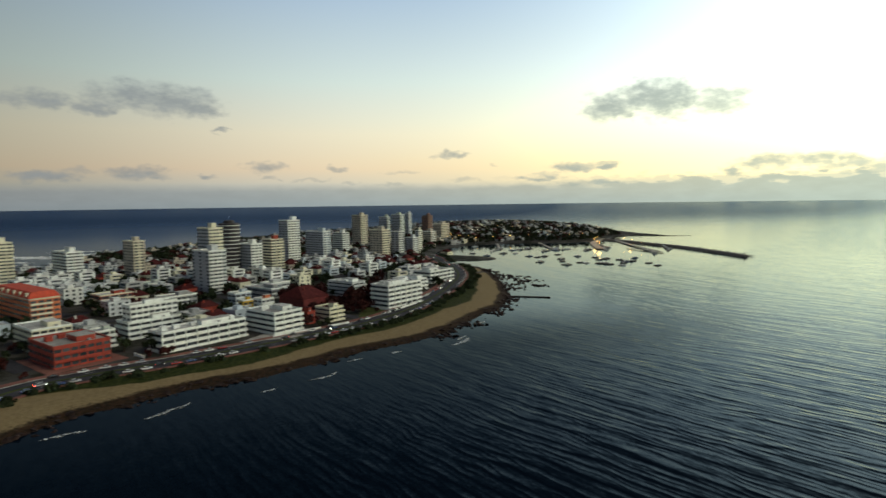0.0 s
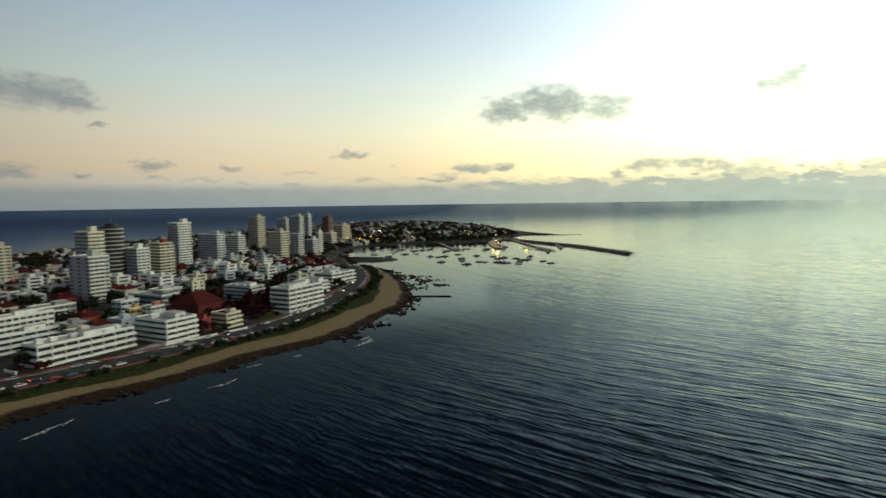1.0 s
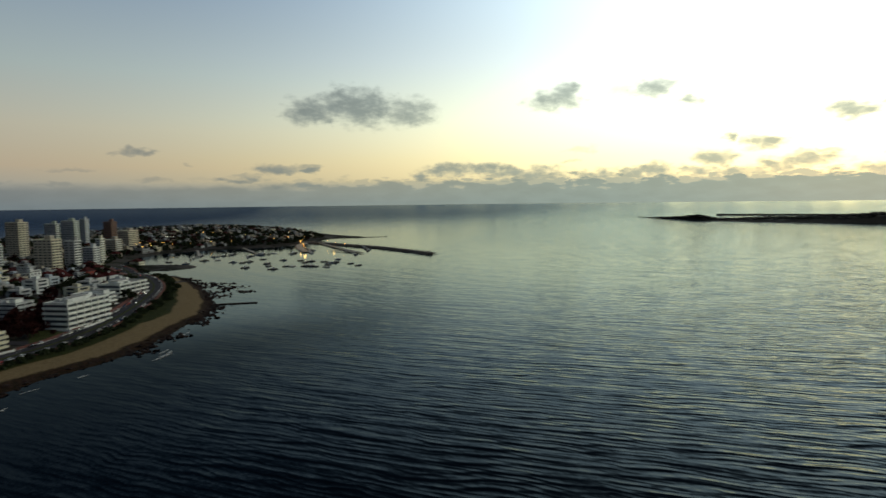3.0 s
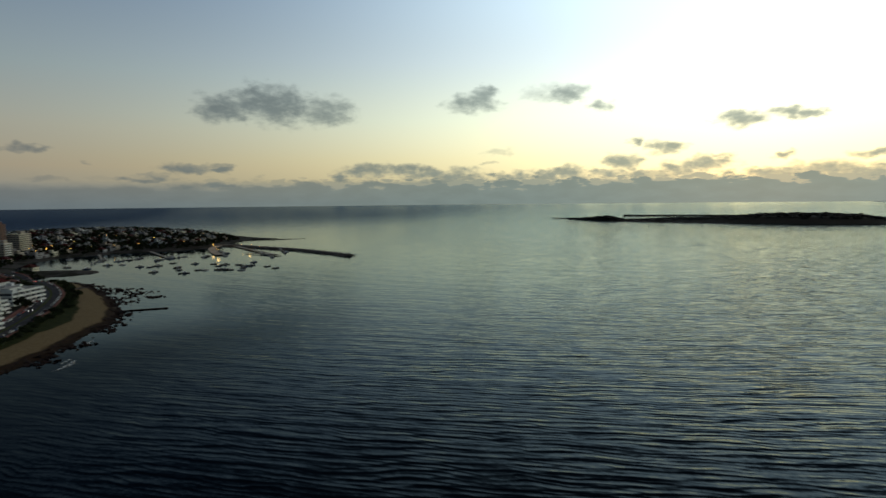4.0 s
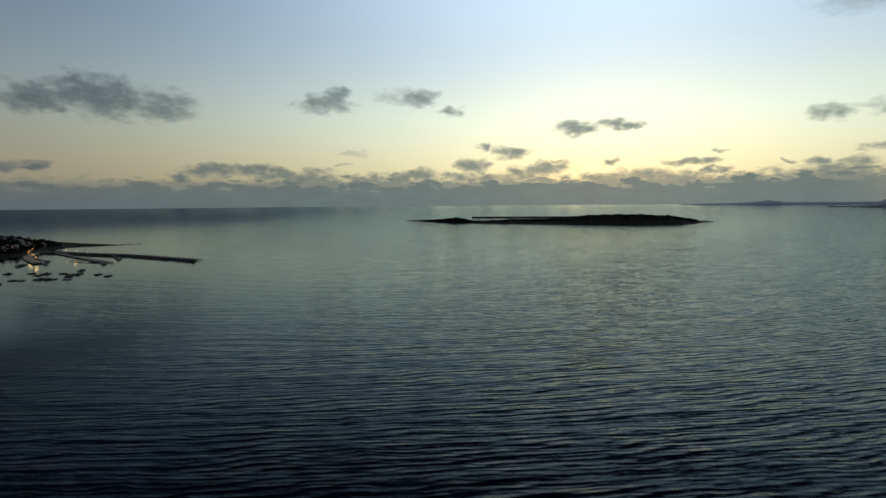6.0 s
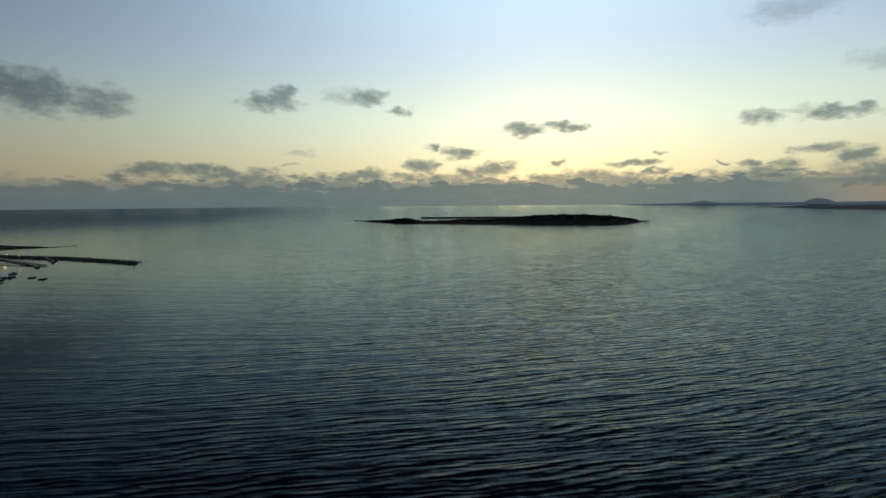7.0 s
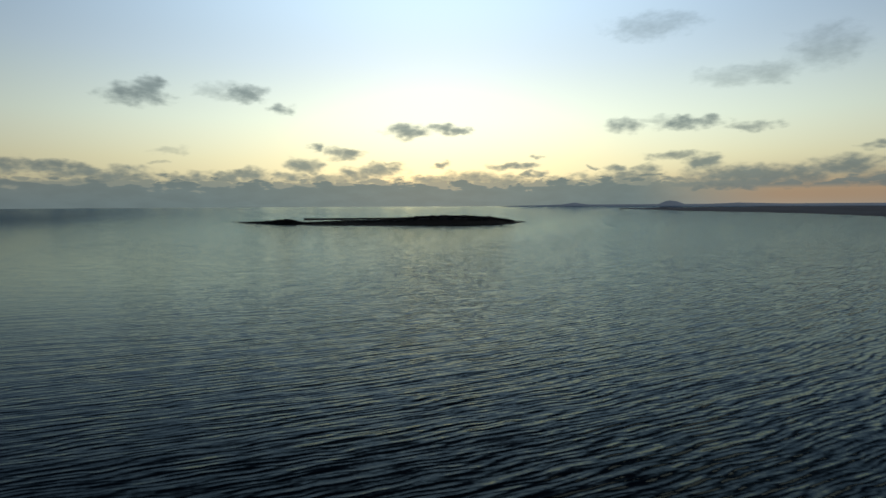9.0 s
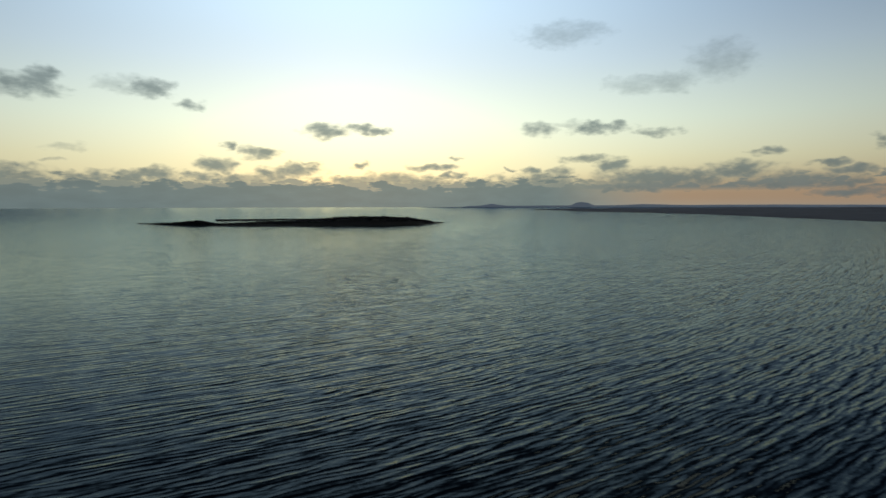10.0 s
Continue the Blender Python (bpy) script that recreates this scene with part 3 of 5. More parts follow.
def build_ground():
    step = 5.0
    xs, ys = np.arange(-540, 500, step), np.arange(-400, 1990, step)
    gx, gy = np.meshgrid(xs, ys)
    z, sd = land_height(gx, gy)
    rough = np.array([[noise.noise((x * .11, y * .11, 0)) for x in xs] for y in ys])
    z = z + rough * np.clip((14 - np.abs(sd - 6)) / 14, 0, 1) * 0.7
    # 0 at the waterline, 10 where the weed ends, 30 at the top of the sand
    bay_d = to_line(gx, gy, BAY)
    weed_w = np.interp(gy, [180, 215, 235, 300, 330, 420, 600], [5, 7, 9, 9, 8, 7, 6])
    sand_w = np.interp(gy, [180, 215, 235, 260, 280, 312, 470, 560, 640], [40, 34, 17, 15, 18, 24, 25, 20, 15])
    inland = np.where(bay_d < weed_w, bay_d / weed_w * 10, np.where(bay_d < sand_w, 10 + (bay_d - weed_w) / (sand_w - weed_w) * 20, 30 + bay_d - sand_w))
    inland = inland + np.where(gy > 690, 60, 0)
    keep = sd > -18
    index = np.cumsum(keep.ravel()).reshape(keep.shape) - 1
    verts = np.stack([gx[keep], gy[keep], z[keep]], 1).tolist()
    q = keep[:-1, :-1] & keep[1:, :-1] & keep[:-1, 1:] & keep[1:, 1:]
    f = np.stack([index[:-1, :-1][q], index[:-1, 1:][q], index[1:, 1:][q], index[1:, :-1][q]], 1).tolist()
    me = bpy.data.meshes.new("ground")
    me.from_pydata(verts, [], f)
    me.polygons.foreach_set("use_smooth", [True] * len(f))
    me.attributes.new("inland", "FLOAT", "POINT").data.foreach_set("value", inland[keep].astype(np.float32))
    me.materials.append(LAND)
    tagged(new("ground", me), "low town peninsula with a tan sandy beach edge", "ground", kind="structure")


build_ground()

ROAD = [(-172, -100), (-180, 120), (-173, 214), (-153, 243), (-136, 257), (-117, 273), (-97, 292), (-74, 316), (-46, 348), (-25, 387), (-8, 440),
        (5, 499), (14, 564), (12, 628), (0, 708), (-22, 803)]


def smooth_line(pts, step=6.0):
    """Catmull-Rom through the points, resampled about every step metres."""
    out = []
    for i in range(len(pts) - 1):
        p = [Vector(pts[max(0, min(len(pts) - 1, i + k))]) for k in (-1, 0, 1, 2)]
        n = max(1, int((p[2] - p[1]).length / step))
        for k in range(n):
            t = k / n
            out.append(0.5 * (2 * p[1] + (p[2] - p[0]) * t + (2 * p[0] - 5 * p[1] + 4 * p[2] - p[3]) * t * t
                              + (3 * p[1] - p[0] - 3 * p[2] + p[3]) * t ** 3))
    return out + [Vector(pts[-1])]


ROADLINE = smooth_line(ROAD)


def normals_of(line):
    out = []
    for i in range(len(line)):
        d = (line[min(i + 1, len(line) - 1)] - line[max(i - 1, 0)]).normalized()
        out.append(Vector((-d.y, d.x)))     # to the left, inland
    return out


def ribbon(line, off0, off1, lift, thick=0.25, flat_z=None):
    bm = bmesh.new()
    rows = []
    for p, nrm in zip(line, normals_of(line)):
        a, b = p + nrm * off0, p + nrm * off1
        z = (height(*((a + b) / 2)) if flat_z is None else flat_z) + lift
        rows.append([bm.verts.new((*a, z)), bm.verts.new((*b, z)), bm.verts.new((*b, z - thick)), bm.verts.new((*a, z - thick))])
    for r, s in zip(rows, rows[1:]):
        for i in range(4):
            j = (i + 1) % 4
            bm.faces.new((r[i], s[i], s[j], r[j]))
    bmesh.ops.recalc_face_normals(bm, faces=bm.faces)
    return bm


tagged(put_mesh("road", ribbon(ROADLINE, -8.0, 8.0, 0.22, 0.6), ASPHALT), "grey asphalt waterfront avenue curving with the bay", "road", kind="structure")
tagged(put_mesh("pavement_inland", ribbon(ROADLINE, 8.0, 12.5, 0.38, 0.7), REDPAVE), "reddish paved walk beside the avenue", "pavement", kind="structure")
tagged(put_mesh("pavement_sea", ribbon(ROADLINE, -9.8, -8.0, 0.36, 0.7), REDPAVE), "narrow reddish paved walk above the beach", "pavement", kind="structure")
tagged(put_mesh("kerb", ribbon(ROADLINE, 7.75, 8.05, 0.42, 0.7), PAVING), "pale stone kerb between avenue and walk", "kerb", kind="structure")
tagged(put_mesh("median", ribbon(ROADLINE, -0.9, 0.9, 0.4, 0.5), GRASS), "narrow grassed strip along the avenue", "median", kind="structure")
marks = thing("road_marking", label="white dashed lane lines on the avenue", category="road marking", kind="structure")
dash = None
for i in range(20, len(ROADLINE) - 2, 3):
    p, q = ROADLINE[i], ROADLINE[i + 1]
    nrm = normals_of([p, q])[0]
    for off in (-4.4, 4.4):
        m = pose(*(p + nrm * off), height(*p) + 0.23, 0, 0, math.degrees(math.atan2(q.y - p.y, q.x - p.x)))
        if dash is None:
            dash = part("dash", boxed(0, -.09, -.02, 3.2, .09, .012), LINE, marks)
            dash.matrix_local = m
        else:
            again(dash, "dash", marks, m)

# side streets across the town
U, V = Vector((.6, .8)), Vector((-.8, .6))
for k, (start, way_, length) in enumerate([((-46, 356), V, 330), ((-118, 282), V, 300), ((2, 470), V, 260), ((-185, 250), V, 250),
                                           ((-150, 356), U, 330), ((-235, 330), U, 420), ((-310, 300), U, 560)]):
    line = [Vector(start) + way_ * s for s in range(0, length, 10)]
    tagged(put_mesh("road_%d" % (k + 2), ribbon(line, -4.0, 4.0, 0.16, 0.6), ASPHALT), "narrow asphalt side street between buildings", "road", kind="structure")


bm = bmesh.new()
for ring in ([(-54, 361, 3.06), (-38, 383, 3.06), (-46, 406, 3.06), (-58, 398, 3.06)],):
    bm.faces.new([bm.verts.new(p) for p in ring])
r = bmesh.ops.extrude_face_region(bm, geom=bm.faces[:])
bmesh.ops.translate(bm, verts=[g for g in r["geom"] if isinstance(g, bmesh.types.BMVert)], vec=(0, 0, .12))
bmesh.ops.recalc_face_normals(bm, faces=bm.faces)
tagged(put_mesh("lawn", bm, GRASS), "dark green lawn beside the avenue", "lawn", kind="structure")
bm = bmesh.new()
bm.faces.new([bm.verts.new(p) for p in ((-108, 300, 3.05), (-82, 309, 3.05), (-78, 316, 3.05), (-100, 322, 3.05))])
r = bmesh.ops.extrude_face_region(bm, geom=bm.faces[:])
bmesh.ops.translate(bm, verts=[g for g in r["geom"] if isinstance(g, bmesh.types.BMVert)], vec=(0, 0, .12))
bmesh.ops.recalc_face_normals(bm, faces=bm.faces)
tagged(put_mesh("pavement_forecourt", bm, PAVING), "pale paved forecourt before the white corner block", "pavement", kind="structure")


corner = boxed(-5, -6, -.4, 29, 33, 0)
corner.transform(pose(-173, 252, height(-173, 252) + .16, 0, 0, math.degrees(math.atan2(.8, .6))))
tagged(put_mesh("pavement_corner", corner, REDPAVE), "dark red paving round the brick corner building", "pavement", kind="structure")


# ---------------------------------------------------------------- breakwater, piers, rocks
def stones(name, spots, mat, label, category, seed, kind="stuff"):
    """Many broken stones as one rough heap; spots: x, y, z, size."""
    rnd = random.Random(seed)
    shapes = []
    for k in range(5):
        bm = bmesh.new()
        bmesh.ops.create_icosphere(bm, subdivisions=1, radius=1.0)
        for v in bm.verts:
            v.co *= rnd.uniform(0.65, 1.2)
            v.co.z *= 0.5
        bm.verts.index_update()
        shapes.append(([v.co.copy() for v in bm.verts], [[v.index for v in f.verts] for f in bm.faces]))
        bm.free()
    vs, fs = [], []
    for x, y, z, s in spots:
        co, fa = rnd.choice(shapes)
        m = Matrix.Translation((x, y, z)) @ Euler((rnd.uniform(-.4, .4), rnd.uniform(-.4, .4), rnd.uniform(0, 6.3))).to_matrix().to_4x4() \
            @ Matrix.Diagonal((s * rnd.uniform(.8, 1.5), s, s * rnd.uniform(.6, 1), 1))
        base = len(vs)
        vs += [tuple(m @ c) for c in co]
        fs += [[base + i for i in f] for f in fa]
    me = bpy.data.meshes.new(name)
    me.from_pydata(vs, [], fs)
    me.materials.append(mat)
    return tagged(new(name, me), label, category, kind=kind)


def mound(line, half_top, half_foot, top):
    bm = bmesh.new()
    rows = []
    for i, (p, nrm) in enumerate(zip(line, normals_of(line))):
        wob = 0.6 * noise.noise((p.x * .05, p.y * .05, 0))
        k = 0.35 if i in (0, len(line) - 1) else 1.0
        rows.append([bm.verts.new((*(p + nrm * o * k), z + wob)) for o, z in ((-half_foot, -2), (-half_top, top), (half_top, top), (half_foot, -2))])
    for r, s in zip(rows, rows[1:]):
        for i in range(3):
            bm.faces.new((r[i], s[i], s[i + 1], r[i + 1]))
    bm.faces.new(rows[0])
    bm.faces.new(rows[-1])
    bmesh.ops.recalc_face_normals(bm, faces=bm.faces)
    return bm


MOLE = smooth_line([(285, 1120), (322, 1062), (350, 968), (370, 905), (381, 825), (386, 775), (388, 742)], 8)
mole = thing("breakwater", label="long dark rubble breakwater with a concrete crest", category="breakwater", kind="structure")
part("core", mound(MOLE, 5.0, 12.0, 2.6), RUBBLE, mole)
part("crest", ribbon(MOLE, -2.6, 2.6, 3.0, 1.2, 0.0), CONCRETE, mole)
rnd = random.Random(4)
spots = []
for p, nrm in zip(MOLE, normals_of(MOLE)):
    for _ in range(26):
        o = rnd.choice((-1, 1)) * rnd.uniform(4.0, 11.5)
        z = 2.6 - (abs(o) - 5) * 0.62
        q = p + nrm * o + Vector((rnd.uniform(-4, 4), rnd.uniform(-4, 4)))
        spots.append((q.x, q.y, z, rnd.uniform(.5, 1.2)))
armour = stones("armour_stones", spots, RUBBLE, "loose broken armour stones on the breakwater", "stones", 5)
bm = bmesh.new()
tube(bm, (388, 746, 2), (388, 746, 5), .7, .6, 10)
tube(bm, (388, 746, 5), (388, 746, 5.7), .8, .8, 10)
light_post = thing("harbour_light", label="small beacon at the breakwater's end", category="beacon")
part("post", bm, GREY, light_post)


def pier(name, line, width, label, top=1.6):
    root = thing(name, label=label, category="pier", kind="structure")
    ln = smooth_line(line, 8)
    part("deck", ribbon(ln, -width / 2, width / 2, top, 0.5, 0.0), CONCRETE, root)
    pile = None
    for p, nrm in list(zip(ln, normals_of(ln)))[::2]:
        for o in (-width * .4, width * .4):
            q = p + nrm * o
            if pile is None:
                pile = part("pile", tube(bmesh.new(), (0, 0, -2), (0, 0, top - .3), .3, .3, 6), CONCRETE, root)
                pile.matrix_local = Matrix.Translation((q.x, q.y, 0))
            else:
                again(pile, "pile", root, Matrix.Translation((q.x, q.y, 0)))
    return root


pier("pier_1", [(300, 1100), (262, 1010), (240, 886)], 12, "floodlit concrete quay in the harbour")
pier("pier_2", [(318, 1080), (310, 950), (306, 820)], 7, "long pale pontoon pier beside moored boats")
pier("pier_3", [(284, 892), (308, 815)], 5, "dark landing pier in the harbour")
pier("pier_4", [(170, 1030), (168, 896)], 4, "narrow jetty in the harbour")
pier("pier_5", [(95, 1020), (88, 905)], 4, "narrow jetty in the harbour")
groyne = thing("groyne", label="thin dark jetty reaching out from the rocks", category="jetty", kind="structure")
part("deck", ribbon([Vector((40, 458)), Vector((62, 453)), Vector((82.5, 447.5))], -0.8, 0.8, 0.7, 0.9, 0.0), ROCK, groyne)
for k in range(8):
    part("pile", tube(bmesh.new(), (44 + 5.3 * k, 457 - 1.3 * k, -2), (44 + 5.3 * k, 457 - 1.3 * k, .6), .35, .3, 6), ROCK, groyne)

# dark rocks along the waterline, thickest round the point
rnd = random.Random(8)
SHORE = smooth_line(BAY[3:], 3.0)
spots = []
for p, nrm in zip(SHORE, normals_of(SHORE)):
    # ledges: rocks crowd together in patches and thin out between them
    patch = noise.noise((p.x * .035, p.y * .035, 2.0))
    dens = (4 if p.y < 300 else 6) + round(7 * patch)
    for _ in range(max(1, dens)):
        o = rnd.gauss(2.5 if p.y < 340 else 1.0, 2.6 if p.y < 340 else 3.6) - 5.0 * max(0.0, patch)
        q = p + nrm * o + Vector((rnd.uniform(-2, 2), rnd.uniform(-2, 2)))
        spots.append((q.x, q.y, max(-.25, min(1.3, o * .1 - .05)), rnd.choice((.5, .7, .9, 1.2, 2.2)) * rnd.uniform(.7, 1.2)))
stones("shore_rocks", spots, ROCK, "dark weedy rocks along the waterline", "rocks", 9)
spots = []
for cx, cy, rx, ry, n in ((85, 513, 6, 5, 26), (66, 562, 14, 10, 30), (80, 545, 12, 9, 26), (58, 590, 9, 12, 26), (72, 578, 10, 6, 20), (52, 622, 7, 16, 24),
                          (66, 525, 9, 7, 16), (60, 500, 7, 9, 24), (50, 440, 6, 9, 24), (33, 388, 7, 8, 26), (16, 350, 8, 6, 26), (0, 320, 7, 5, 22), (44, 414, 7, 6, 18),
                          (34, 797, 14, 4, 50), (10, 796, 16, 5, 50), (480, 1200, 30, 5, 60)):
    for _ in range(n):
        spots.append((cx + rnd.gauss(0, rx * .6), cy + rnd.gauss(0, ry * .6), rnd.uniform(-.2, .35), rnd.uniform(.6, 2.0)))
stones("reef_rocks", spots, ROCK, "scattered dark rocks awash off the point", "rocks", 10)


# ---------------------------------------------------------------- island, far coast, hills
def along(points, t):
    t = max(0.0, min(0.9999, t)) * (len(points) - 1)
    i = int(t)
    return Vector(points[i]).lerp(Vector(points[i + 1]), t - i)


def build_island():
    """A long low island under dark pines, a thin spit at either end."""
    front = [(1945, 1830), (1835, 1580), (1775, 1380), (1760, 1230), (1800, 1080), (1850, 950), (1890, 830), (1935, 690), (2040, 585), (2350, 566)]
    back = [(1965, 1838), (1885, 1620), (1860, 1440), (1960, 1330), (2080, 1200), (2160, 1060), (2200, 930), (2240, 780), (2260, 660), (2365, 572)]
    tall = [1, 2, 3.5, 5.5, 9, 14, 4, 4.5, 8, 9, 10, 12, 17, 22, 24.5, 25, 25, 23, 20, 11, 3, 1]
    n, k = 150, 14
    verts, faces = [], []
    for i in range(n + 1):
        t = i / n
        a, b = along(front, t), along(back, t)
        h = along([(v, 0) for v in tall], t).x
        for j in range(k + 1):
            s = j / k
            p = a.lerp(b, s)
            z = -1.5 + (h + 1.5) * min(1.0, math.sin(math.pi * s) * 1.9) * (1 if 0 < j < k else 0)
            z += 1.5 * noise.noise((p.x * .02, p.y * .02, 3)) * min(1, h / 6) * (1 if 0 < j < k else 0)
            verts.append((p.x, p.y, z))
    for i in range(n):
        for j in range(k):
            a = i * (k + 1) + j
            faces.append((a, a + 1, a + k + 2, a + k + 1))
    me = bpy.data.meshes.new("island")
    me.from_pydata(verts, [], faces)
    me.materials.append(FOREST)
    tagged(new("island", me), "low dark wooded island in the bay", "island", kind="structure")
    rnd = random.Random(3)
    spots = []
    for _ in range(3600):
        t, s = rnd.uniform(.02, .985), rnd.uniform(.12, .9)
        h = along([(v, 0) for v in tall], t).x
        if h < 3.5 and rnd.random() < .7:
            continue
        p = along(front, t).lerp(along(back, t), s)
        z = -1.5 + (h + 1.5) * min(1.0, math.sin(math.pi * s) * 1.9)
        r = (rnd.uniform(3.0, 6.0) + (3.5 if rnd.random() < .06 else 0)) * min(1.0, .3 + h / 16)
        spots.append((p.x, p.y, z + r * .5, r))
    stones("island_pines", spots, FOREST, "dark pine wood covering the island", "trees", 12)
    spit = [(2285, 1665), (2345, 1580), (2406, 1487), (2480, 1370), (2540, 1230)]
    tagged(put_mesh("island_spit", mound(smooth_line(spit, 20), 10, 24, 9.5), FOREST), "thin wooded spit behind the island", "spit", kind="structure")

    spots = []
    for p, nrm in zip(smooth_line(spit, 6), normals_of(smooth_line(spit, 6))):
        if rnd.random() < .8:
            q, r = p + nrm * rnd.uniform(-9, 9), rnd.uniform(2.0, 4.5)
            spots.append((q.x, q.y, 8.5 + r * .4, r))
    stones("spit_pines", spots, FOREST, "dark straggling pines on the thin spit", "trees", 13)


build_island()


def ridge(name, foot, crest, mat, label, category, seed, wob):
    """Rising land: foot and crest are rows of azimuth, distance, height."""
    n, k = 160, 8
    bm = bmesh.new()
    rows = []
    for i in range(n + 1):
        f, c = along3(foot, i / n), along3(crest, i / n)
        row = []
        for j in range(k + 1):
            s = j / k
            az, d = c[0], f[1] + (c[1] - f[1]) * s
            x, y = d * math.sin(radians(az)), d * math.cos(radians(az))
            z = f[2] + (c[2] - f[2]) * s ** 0.8 + wob * noise.noise((x * .004, y * .004, seed)) * s + wob * .35 * noise.noise((x * .02, y * .02, seed)) * s
            row.append(bm.verts.new((x, y, z)))
        rows.append(row)
    for r, t in zip(rows, rows[1:]):
        for j in range(k):
            bm.faces.new((r[j], r[j + 1], t[j + 1], t[j]))
    bmesh.ops.recalc_face_normals(bm, faces=bm.faces)
    return tagged(put_mesh(name, bm, mat), label, category, kind="structure")


def along3(rows, t):
    t = max(0.0, min(0.99999, t)) * (len(rows) - 1)
    i = int(t)
    u = t - i
    u = u * u * (3 - 2 * u)
    return tuple(a + (b - a) * u for a, b in zip(rows[i], rows[i + 1]))


def at_sea(az, d, dz=0.0):
    return (az, d, sea_level(d, 0) + dz)


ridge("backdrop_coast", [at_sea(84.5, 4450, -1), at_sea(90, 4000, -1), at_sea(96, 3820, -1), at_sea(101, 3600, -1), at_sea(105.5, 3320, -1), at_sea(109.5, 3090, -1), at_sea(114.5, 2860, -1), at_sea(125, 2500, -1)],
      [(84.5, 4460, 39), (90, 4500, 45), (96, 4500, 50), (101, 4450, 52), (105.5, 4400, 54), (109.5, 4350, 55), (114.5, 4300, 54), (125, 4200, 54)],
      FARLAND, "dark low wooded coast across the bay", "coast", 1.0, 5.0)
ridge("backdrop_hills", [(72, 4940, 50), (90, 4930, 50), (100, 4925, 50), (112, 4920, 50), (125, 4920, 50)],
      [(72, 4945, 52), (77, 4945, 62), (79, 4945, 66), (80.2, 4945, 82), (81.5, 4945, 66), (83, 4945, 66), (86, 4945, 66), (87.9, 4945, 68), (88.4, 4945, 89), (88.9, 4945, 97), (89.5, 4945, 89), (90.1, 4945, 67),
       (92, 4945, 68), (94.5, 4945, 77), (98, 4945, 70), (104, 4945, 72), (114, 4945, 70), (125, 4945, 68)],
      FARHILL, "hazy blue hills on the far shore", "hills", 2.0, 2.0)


# ---------------------------------------------------------------- surf
def foam_streak(name, pts, width, seed, label):
    rnd = random.Random(seed)
    line = smooth_line(pts, 1.5 if width < 4 else 4)
    bm = bmesh.new()
    rows = []
    for i, (p, nrm) in enumerate(zip(line, normals_of(line))):
        k = math.sin(math.pi * i / (len(line) - 1)) ** .6 * (0.5 + abs(noise.noise((p.x * .3, p.y * .3, seed))) * 1.6)
        c = p + nrm * noise.noise((p.x * .2, p.y * .2, seed + 5)) * width * .7
        w = width * (1.1 if width < 4 else .6) * k + .03
        rows.append([bm.verts.new((*(c + nrm * o * w), z)) for o, z in ((-1, .03), (-.3, .22), (.4, .16), (1, .03))])
    for r, s in zip(rows, rows[1:]):
        for i in range(3):
            bm.faces.new((r[i], s[i], s[i + 1], r[i + 1]))
    bmesh.ops.recalc_face_normals(bm, faces=bm.faces)
    ob = put_mesh(name, bm, FOAM)
    body = ([0.0, 0.85, 0.7, 0.0] if width < 10 else [0.3, 1.7, 1.5, 0.3]) * len(rows)
    ob.data.attributes.new("body", "FLOAT", "POINT").data.foreach_set("value", body)
    return tagged(ob, label, "surf", group="surf along the shore", kind="stuff")


for k, (pts, w) in enumerate([([(-106, 199), (-101, 208), (-97, 216)], 1.6), ([(-131, 181), (-126, 186), (-121, 190)], 1.6), ([(-74, 227), (-69, 232)], 1.3),
                              ([(-58, 242), (-51, 248), (-48, 254)], 1.5), ([(-47, 271), (-40, 276)], 1.3), ([(-27, 285), (-22, 289)], 1.3),
                              ([(3, 300), (9, 306), (14, 316)], 2.6), ([(7, 312), (12, 322)], 2.0), ([(20, 352), (26, 362)], 1.8),
                              ([(-700, 900), (-640, 872), (-590, 852), (-540, 850)], 30), ([(-600, 900), (-550, 915), (-500, 950)], 26), ([(-640, 800), (-560, 785)], 16), ([(-560, 850), (-520, 870), (-505, 900)], 16), ([(-580, 740), (-500, 735)], 14), ([(-660, 960), (-560, 985)], 14),
                              ([(-647, 871), (-584, 886), (-563, 919), (-538, 965)], 26), ([(-522, 833), (-502, 846), (-482, 859)], 18), ([(-487, 782), (-476, 795), (-460, 800)], 14), ([(-515, 880), (-500, 905)], 10), ([(455, 1190), (500, 1180)], 5)]):
    foam_streak("surf", pts, w, k, "white breaking surf near the shore")


# ---------------------------------------------------------------- buildings
GRID = math.degrees(math.atan2(.8, .6))
TAKEN = []


def window_pane(w=1.7, h=1.5):
    return boxed(-w / 2, -.06, 0, w / 2, .05, h)


